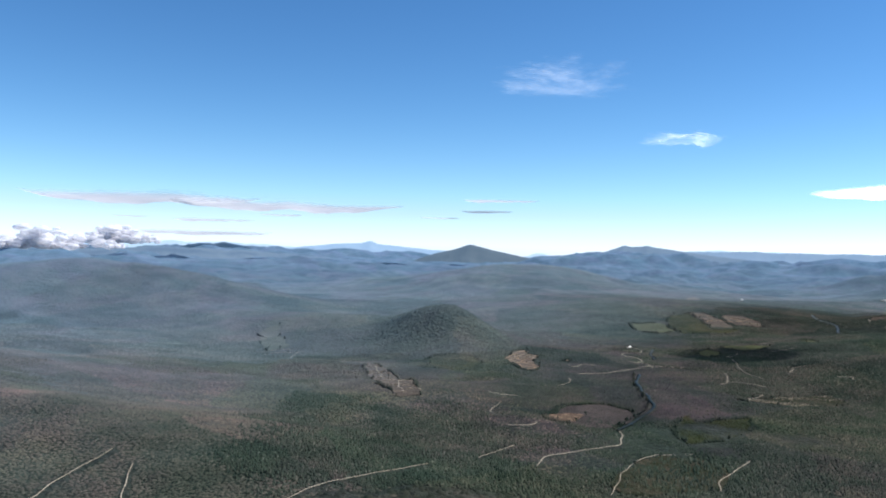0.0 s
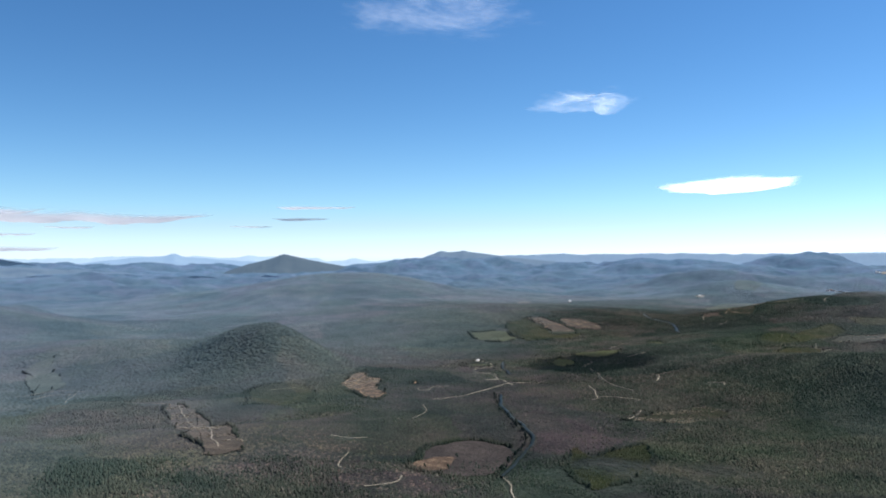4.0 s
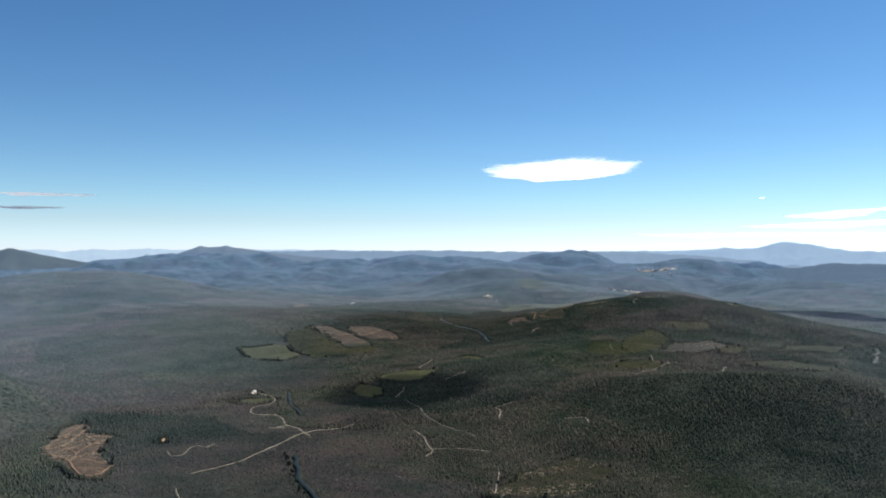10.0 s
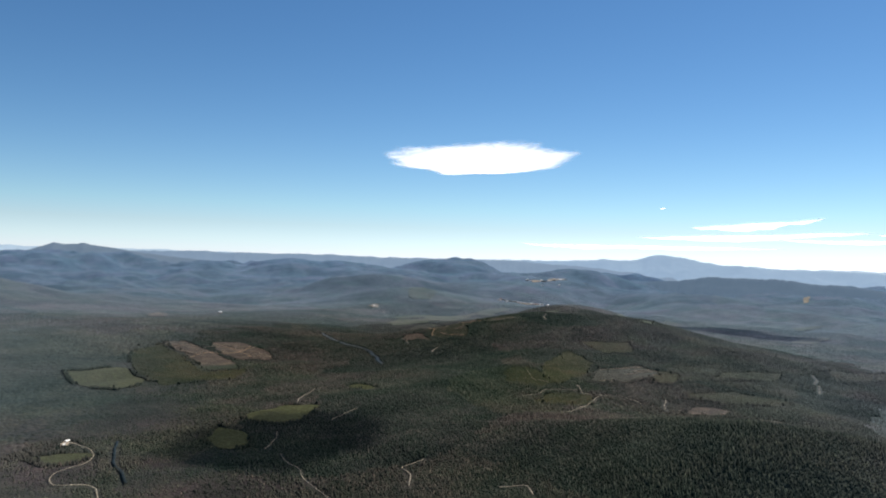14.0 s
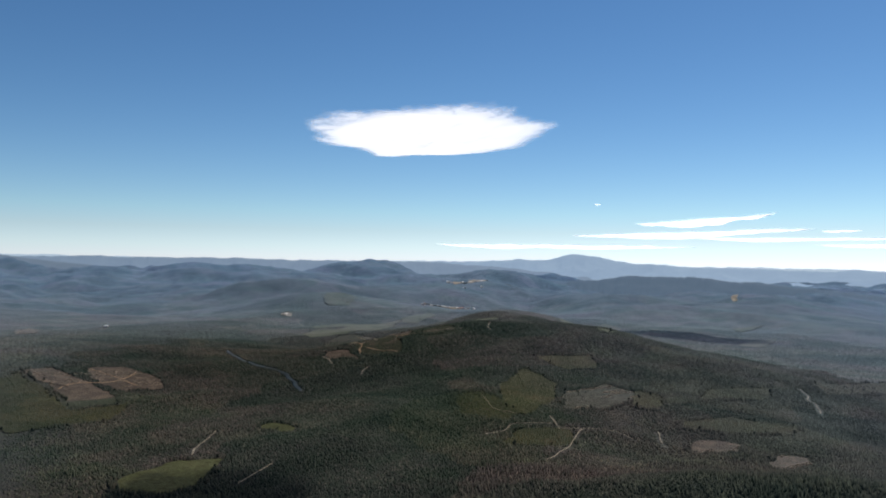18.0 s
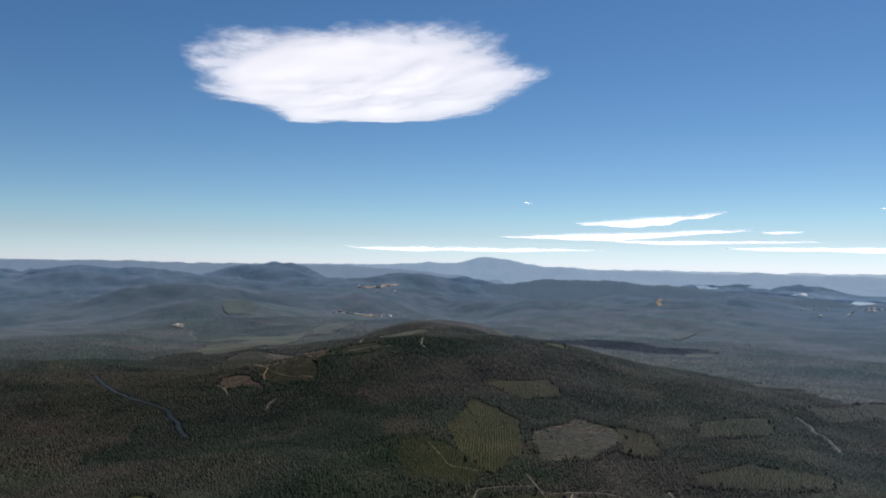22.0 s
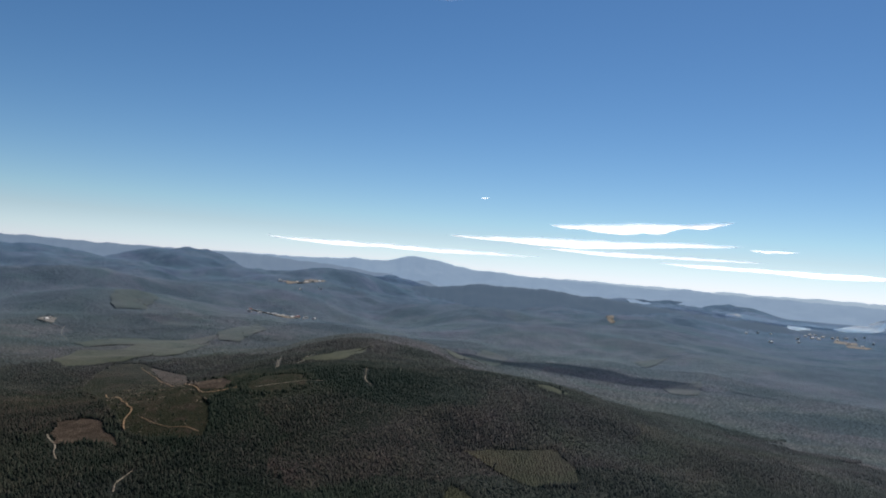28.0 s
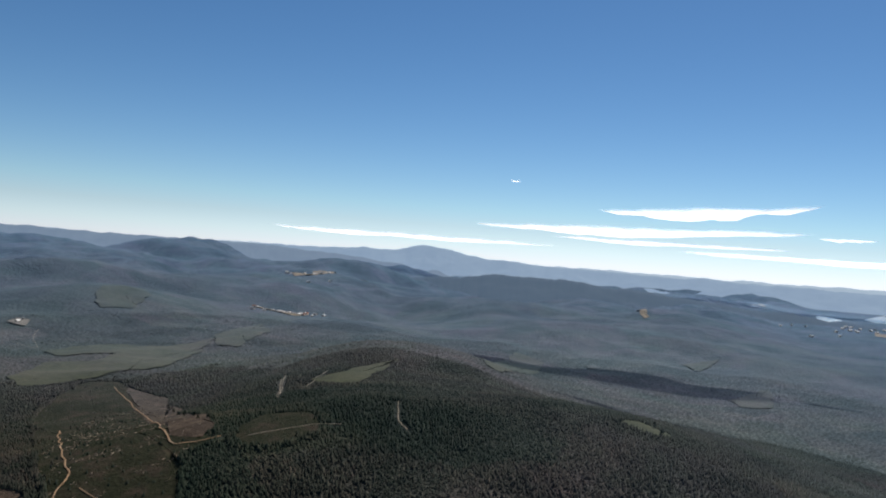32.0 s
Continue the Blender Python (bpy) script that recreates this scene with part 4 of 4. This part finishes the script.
def grandness(x, y):
    """Where the trees stand tall and slender: the steep near hills."""
    return np.clip(1.5 * hill(x, y, 405, 555, 105, 60, -55) + 0.7 * hill(x, y, 640, 860, 90, 80, 0) + 0.6 * hill(x, y, 0, 770, 80, 60, 10), 0, 1)


spots, thick = planted(NEAR_WOODS, 1.12, 1, 1.0, 0.9)
high = tallness(spots[:, 0], spots[:, 1])
at = rng.rand(len(spots)) < high
trees = spots[at]
grand = grandness(trees[:, 0], trees[:, 1])
stand = np.clip(0.3 + 1.4 * fractal(trees[:, 0], trees[:, 1], 30, 191, 3), 0.55, 1.5)
grown = (0.8 + 0.5 * high[at] + 0.2 * grand) * stand
tall_h = (0.65 + 0.85 * rng.rand(len(trees))) * grown
tall_w = (0.85 + 0.5 * rng.rand(len(trees))) * (1 + 0.4 * hill(trees[:, 0], trees[:, 1], 2, 772, 50, 50, 0)) * (1 - 0.12 * grand)
pale = rng.rand(len(trees)) < 1.5 * hill(trees[:, 0], trees[:, 1], 405, 575, 110, 75, -55) - 0.3
darker = ~pale & (rng.rand(len(trees)) < 1.5 * hill(trees[:, 0], trees[:, 1], 540, 1020, 190, 110, 0) - 0.2)
rest = ~pale & ~darker
woods("eucalypt_forest", "dense grey green eucalypt forest over valley and hills", trees[rest], tall_h[rest], tall_w[rest], "tall", crown_m, 3)
woods("grey_forest", "tall grey brown eucalypts on a steep near hill", trees[pale], 1.15 * tall_h[pale], 0.95 * tall_w[pale], "tall", grey_m, 33)
woods("dark_forest", "very dark forest along a stream valley", trees[darker], tall_h[darker], tall_w[darker], "tall", dark_crown_m, 35)
low = spots[~at]
dry = rng.rand(len(low)) < 1.7 * hill(low[:, 0], low[:, 1], -110, 320, 120, 90, 60) - 0.2
bush_h, bush_w = 0.3 + 0.34 * rng.rand(len(low)) ** 2, 1.1 + 0.5 * rng.rand(len(low))
woods("scrub", "low dry brown green heath and scrub", low[~dry], bush_h[~dry], bush_w[~dry], "low", scrub_m, 5)
woods("dry_scrub", "pale dry pinkish grey heath on a near shoulder", low[dry], bush_h[dry], bush_w[dry], "low", dry_m, 6)
few = low[rng.rand(len(low)) < 0.02]
woods("scattered_tree", "scattered small trees standing over the heath", few, 0.7 + 0.5 * rng.rand(len(few)), 0.8 + 0.4 * rng.rand(len(few)), "tall", crown_m, 15)
spots, thick = planted(FAR_WOODS, 3.1, 4, 1.0, 0.85)
outer = ~near_zone(spots[:, 0], spots[:, 1])
spots = spots[outer]
high = tallness(spots[:, 0], spots[:, 1])
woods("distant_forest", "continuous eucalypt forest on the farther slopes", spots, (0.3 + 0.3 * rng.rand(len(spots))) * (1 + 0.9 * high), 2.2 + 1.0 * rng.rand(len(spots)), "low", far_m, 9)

# dark standing timber along the edges of felled and planted blocks
edge_spots = []
for ring, stay in CLEAR:
    mid = ring.mean(0)
    if stay < 0.3 and math.hypot(mid[0] - 330, mid[1] - 700) < 480:
        belt = along(np.concatenate([ring, ring[:1]]), 0.9)
        for push in (0.8, 2.0, 3.2):
            away = belt - mid
            edge_spots.append(belt + away / np.hypot(away[:, 0], away[:, 1])[:, None] * push + rng.rand(len(belt), 2) - 0.5)
edge_spots = np.concatenate(edge_spots)
edge_spots = edge_spots[(open_ground(edge_spots[:, 0], edge_spots[:, 1]) > 0.3) & (fractal(edge_spots[:, 0], edge_spots[:, 1], 26, 221, 2) > 0.42)]
woods("forest_edge", "dark uneven wall of trees along block edges", edge_spots, 1.5 + 1.3 * rng.rand(len(edge_spots)), 0.9 + 0.5 * rng.rand(len(edge_spots)), "tall", dark_crown_m, 27)


# young trees in the plantation blocks, in rows
def young_rows():
    place = []
    for ring in BLOCKS:
        lo, hi = ring.min(0), ring.max(0)
        u, v = np.meshgrid(np.arange(-90, 90, 1.5), np.arange(-90, 90, 1.2))
        c, s = math.cos(0.6), math.sin(0.6)
        mid = (lo + hi) / 2
        x, y = mid[0] + c * u - s * v, mid[1] + s * u + c * v
        x, y = x.ravel() + rng.rand(x.size) * 0.5, y.ravel() + rng.rand(x.size) * 0.5
        ok = inside(x, y, ring)
        place.append(np.stack([x[ok], y[ok]], -1))
    return np.concatenate(place)


BLOCKS = [ring for ring, stay in CLEAR if ring.tobytes() in PLANTED]
rows = young_rows()
woods("young_plantation", "close rows of low dark green plantation trees", rows, 1.25 + 0.45 * rng.rand(len(rows)), 1.0 + 0.4 * rng.rand(len(rows)), "low", young_m, 23)


# ---- single trees, buildings and felled timber ----
def part(name, bm, mat, parent, label=""):
    """One mesh under a thing."""
    me = bpy.data.meshes.new(name)
    bm.to_mesh(me)
    bm.free()
    me.materials.append(mat)
    ob = new(name, me)
    ob.parent = parent
    return tagged(ob, label)


def tree(label, height, wide, seed, group):
    """A eucalypt: a tapered trunk with limbs, and a crown of many loose clumps."""
    r = random.Random(seed)
    root = tagged(new("tree"), label, "tree", group)
    bm = bmesh.new()
    for n in range(4):
        lean = Vector((r.uniform(-0.25, 0.25), r.uniform(-0.25, 0.25), 1)) if n else Vector((0.03, 0.02, 1))
        length, start = (height * 0.8, 0) if n == 0 else (height * 0.35, height * r.uniform(0.35, 0.55))
        turn = lean.normalized().to_track_quat("Z", "Y").to_matrix().to_4x4()
        thick = 0.035 * height if n == 0 else 0.018 * height
        bmesh.ops.create_cone(bm, cap_ends=True, segments=6, radius1=thick, radius2=thick * 0.3, depth=length,
                              matrix=Matrix.Translation((0, 0, start)) @ turn @ Matrix.Translation((0, 0, length / 2)))
    part("trunk", bm, bark_m, root)
    bm = bmesh.new()
    for n in range(16):
        a, up = r.uniform(0, 6.28), r.uniform(0.4, 1.0)
        out = wide * 0.5 * r.uniform(0.1, 1.0) * (1.25 - up * 0.75)
        size = wide * r.uniform(0.12, 0.24)
        start = len(bm.verts)
        bmesh.ops.create_icosphere(bm, subdivisions=1, radius=size, matrix=Matrix.Translation((math.cos(a) * out, math.sin(a) * out, height * up)) @ Matrix.Diagonal((1, 1, 0.75, 1)))
        bm.verts.ensure_lookup_table()
        for v in bm.verts[start:]:
            v.co += Vector((r.uniform(-1, 1), r.uniform(-1, 1), r.uniform(-1, 1))) * size * 0.35
    part("crown", bm, crown_m, root)
    return root


KINDS = [tree("tall grey green eucalypt with a loose crown", 2.7, 1.7, 1, "forest edge trees"),
         tree("spreading eucalypt with an open crown", 2.2, 1.9, 2, "forest edge trees"),
         tree("slender young eucalypt beside a forest clearing", 2.0, 1.1, 3, "forest edge trees")]
edge = random.Random(5)
stands = []
for ring, stay in CLEAR[:52]:
    c = ring.mean(0)
    if math.hypot(c[0] - 300, c[1] - 650) < 520:
        for q in ring[::4]:
            if edge.random() < 0.55:
                stands.append(c + (q - c) * edge.uniform(0.98, 1.08))
bank = along([(149, 612), (141, 583), (134, 543), (130, 502), (125, 481), (109, 457), (95, 434)], 3.2)
stands += [q + np.array([edge.uniform(-0.8, 0.8), edge.uniform(-0.8, 0.8)]) for q in bank]
for n, q in enumerate(stands[:290]):
    k = edge.randrange(3)
    s = edge.uniform(0.75, 1.25)
    at = pose(q[0], q[1], float(land(q[0], q[1])) - 0.05, 0, 0, edge.uniform(0, 360)) @ Matrix.Diagonal((s, s, s * edge.uniform(0.85, 1.2), 1))
    if n < 3:
        KINDS[n].matrix_basis = at
    else:
        m = copy_thing(KINDS[k], Matrix())
        m.matrix_basis = at

roof_white, roof_grey, wall_m = plain("white_sheet_roof", (0.75, 0.75, 0.73), 0.5), plain("grey_sheet_roof", (0.35, 0.36, 0.37), 0.5), plain("weatherboard_wall", (0.5, 0.46, 0.4), 0.8)
roof_red = plain("rust_red_roof", (0.3, 0.1, 0.06), 0.7)
glass_m = plain("window_glass", (0.02, 0.025, 0.03), 0.1)


def house(label, x, y, turn, length, depth, height, roof_m, kind="house"):
    """A small gabled building on the ground, with a door and windows."""
    root = tagged(new(kind), label, kind, "valley buildings")
    bm = bmesh.new()
    outline = [(-depth / 2, 0), (depth / 2, 0), (depth / 2, height), (0, height + depth * 0.28), (-depth / 2, height)]
    ends = [[bm.verts.new((e * length / 2, b, c)) for b, c in outline] for e in (-1, 1)]
    bm.faces.new(ends[0][::-1])
    bm.faces.new(ends[1])
    for k in range(5):
        bm.faces.new((ends[0][k], ends[0][(k + 1) % 5], ends[1][(k + 1) % 5], ends[1][k]))
    part("wall", bm, wall_m, root)
    for side in (-1, 1):
        bm = bmesh.new()
        slope = math.atan2(depth * 0.28, depth / 2)
        wide = depth / 2 / math.cos(slope) + 0.25
        bmesh.ops.create_cube(bm, size=1, matrix=Matrix.Translation((0, side * depth * 0.26, height + depth * 0.14 + 0.06)) @ Matrix.Rotation(-side * slope, 4, "X") @ Matrix.Diagonal((length + 0.4, wide, 0.08, 1)))
        part("roof", bm, roof_m, root)
    for at, wide, tall, name in ((-length * 0.3, length * 0.12, height * 0.3, "window"), (0, length * 0.1, height * 0.6, "door"), (length * 0.3, length * 0.12, height * 0.3, "window")):
        bm = bmesh.new()
        bmesh.ops.create_cube(bm, size=1, matrix=Matrix.Translation((at, -depth / 2 - 0.02, height * (0.31 if name == "door" else 0.55))) @ Matrix.Diagonal((wide, 0.05, tall, 1)))
        part(name, bm, glass_m, root)
    root.matrix_basis = pose(x, y, float(land(x, y)) + 0.4, 0, 0, turn)
    return root


house("white-roofed farm shed on a gravel yard", 184, 776, 35, 2.4, 1.3, 0.7, roof_white, "shed")
house("small white-roofed shed on a gravel yard", 181, 770, 35, 1.4, 1.0, 0.6, roof_white, "shed")
house("white farmhouse alone among dark trees", 787, 1419, 20, 4.4, 2.6, 1.5, roof_white)
house("grey shed beside a farmhouse", 795, 1426, 60, 2.6, 1.8, 1.0, roof_grey, "shed")
house("white shed among trees", 521, 1388, 0, 4.0, 2.4, 1.3, roof_white, "shed")
mill = random.Random(8)
for n in range(46):
    x, y = 1155 + mill.gauss(0, 26), 1468 + mill.gauss(0, 20)
    roof = mill.choice([roof_white, roof_white, roof_grey, roof_red])
    house({roof_white: "white-roofed building of a sawmill village", roof_grey: "grey-roofed building of a sawmill village", roof_red: "rust-roofed house of a sawmill village"}[roof],
          x, y, mill.choice([20, 110]) + mill.uniform(-8, 8), mill.uniform(2.5, 7), mill.uniform(2, 4), mill.uniform(1.2, 2.2), roof)
for n in range(14):
    x, y = 1640 + mill.gauss(0, 90), 1900 + mill.gauss(0, 60)
    house("white-roofed farm building far down the valley", x, y, mill.uniform(0, 180), mill.uniform(5, 9), mill.uniform(4, 6), 2.6, roof_white)

for n in range(26):
    x, y = 2480 + mill.gauss(0, 190), 930 + mill.gauss(0, 70)
    house("white-roofed house of a town beside a tidal inlet", x, y, mill.uniform(0, 180), mill.uniform(5, 9), mill.uniform(4, 6), 2.6, roof_white)

log_m = earth_material("felled_log", (0.12, 0.095, 0.07), (0.2, 0.165, 0.125), (0.3, 0.26, 0.21), 2.0, 0.5)


def logs(outline, count, seed, label):
    """Felled trunks and windrows of slash, strewn on the ground."""
    r = np.random.RandomState(seed)
    p = np.array(outline, float)
    lo, hi = p.min(0), p.max(0)
    x, y = lo[0] + r.rand(count * 4) * (hi[0] - lo[0]), lo[1] + r.rand(count * 4) * (hi[1] - lo[1])
    rows = fractal(x * 0.25 + y, y - x * 0.2, 12, 151, 2) > 0.5
    ok = np.where(inside(x, y, p) & rows)[0][:count]
    verts, quads = [], []
    for k in ok:
        a, long, thick = 0.6 + r.randn() * 0.5, 0.6 + 1.6 * r.rand(), 0.07 + 0.1 * r.rand()
        d, s = np.array([math.cos(a), math.sin(a)]) * long / 2, np.array([-math.sin(a), math.cos(a)]) * thick
        z = float(land(x[k], y[k])) + 0.5
        base = len(verts)
        for e in (-1, 1):
            for u, w in ((-1, 0), (1, 0), (0.6, 2.0), (-0.6, 2.0)):
                verts.append((x[k] + e * d[0] + u * s[0], y[k] + e * d[1] + u * s[1], z + w * thick))
        quads += [[base + i for i in f] for f in ((0, 1, 5, 4), (1, 2, 6, 5), (2, 3, 7, 6), (3, 0, 4, 7), (3, 2, 1, 0), (4, 5, 6, 7))]
    if verts:
        tagged(mesh_from("felled_logs", verts, quads, log_m, False), label, "logs", kind="stuff")


logs([(53, 672), (61, 691), (72, 713), (85, 675), (76, 649), (78, 623), (70, 607), (58, 642)], 700, 1, "pale felled logs and slash on reddish ground")
logs([(-57, 624), (-45, 613), (-14, 517), (-11, 472), (-18, 469), (-48, 549), (-57, 582)], 450, 2, "scattered felled logs on a brown strip")
logs([(546, 759), (592, 760), (582, 723), (525, 717), (503, 729)], 900, 3, "grey stumps and logs on a felled block")
logs([(511, 660), (524, 655), (529, 640), (511, 638), (494, 648)], 250, 4, "pale logs on a felled patch")
logs([(507, 617), (527, 620), (535, 611), (522, 604), (499, 607)], 250, 5, "pale logs on a felled patch")
logs([(634, 1082), (690, 1098), (616, 980), (584, 950), (548, 918), (528, 948), (600, 1050)], 700, 6, "grey windrows of slash on a greening hilltop")
logs([(196, 520), (231, 548), (268, 552), (272, 530), (226, 505)], 350, 7, "old grey slash among regrowth")
logs([(332, 1004), (322, 1050), (380, 1066), (402, 1040), (402, 985)], 400, 8, "brown slash on a felled block")
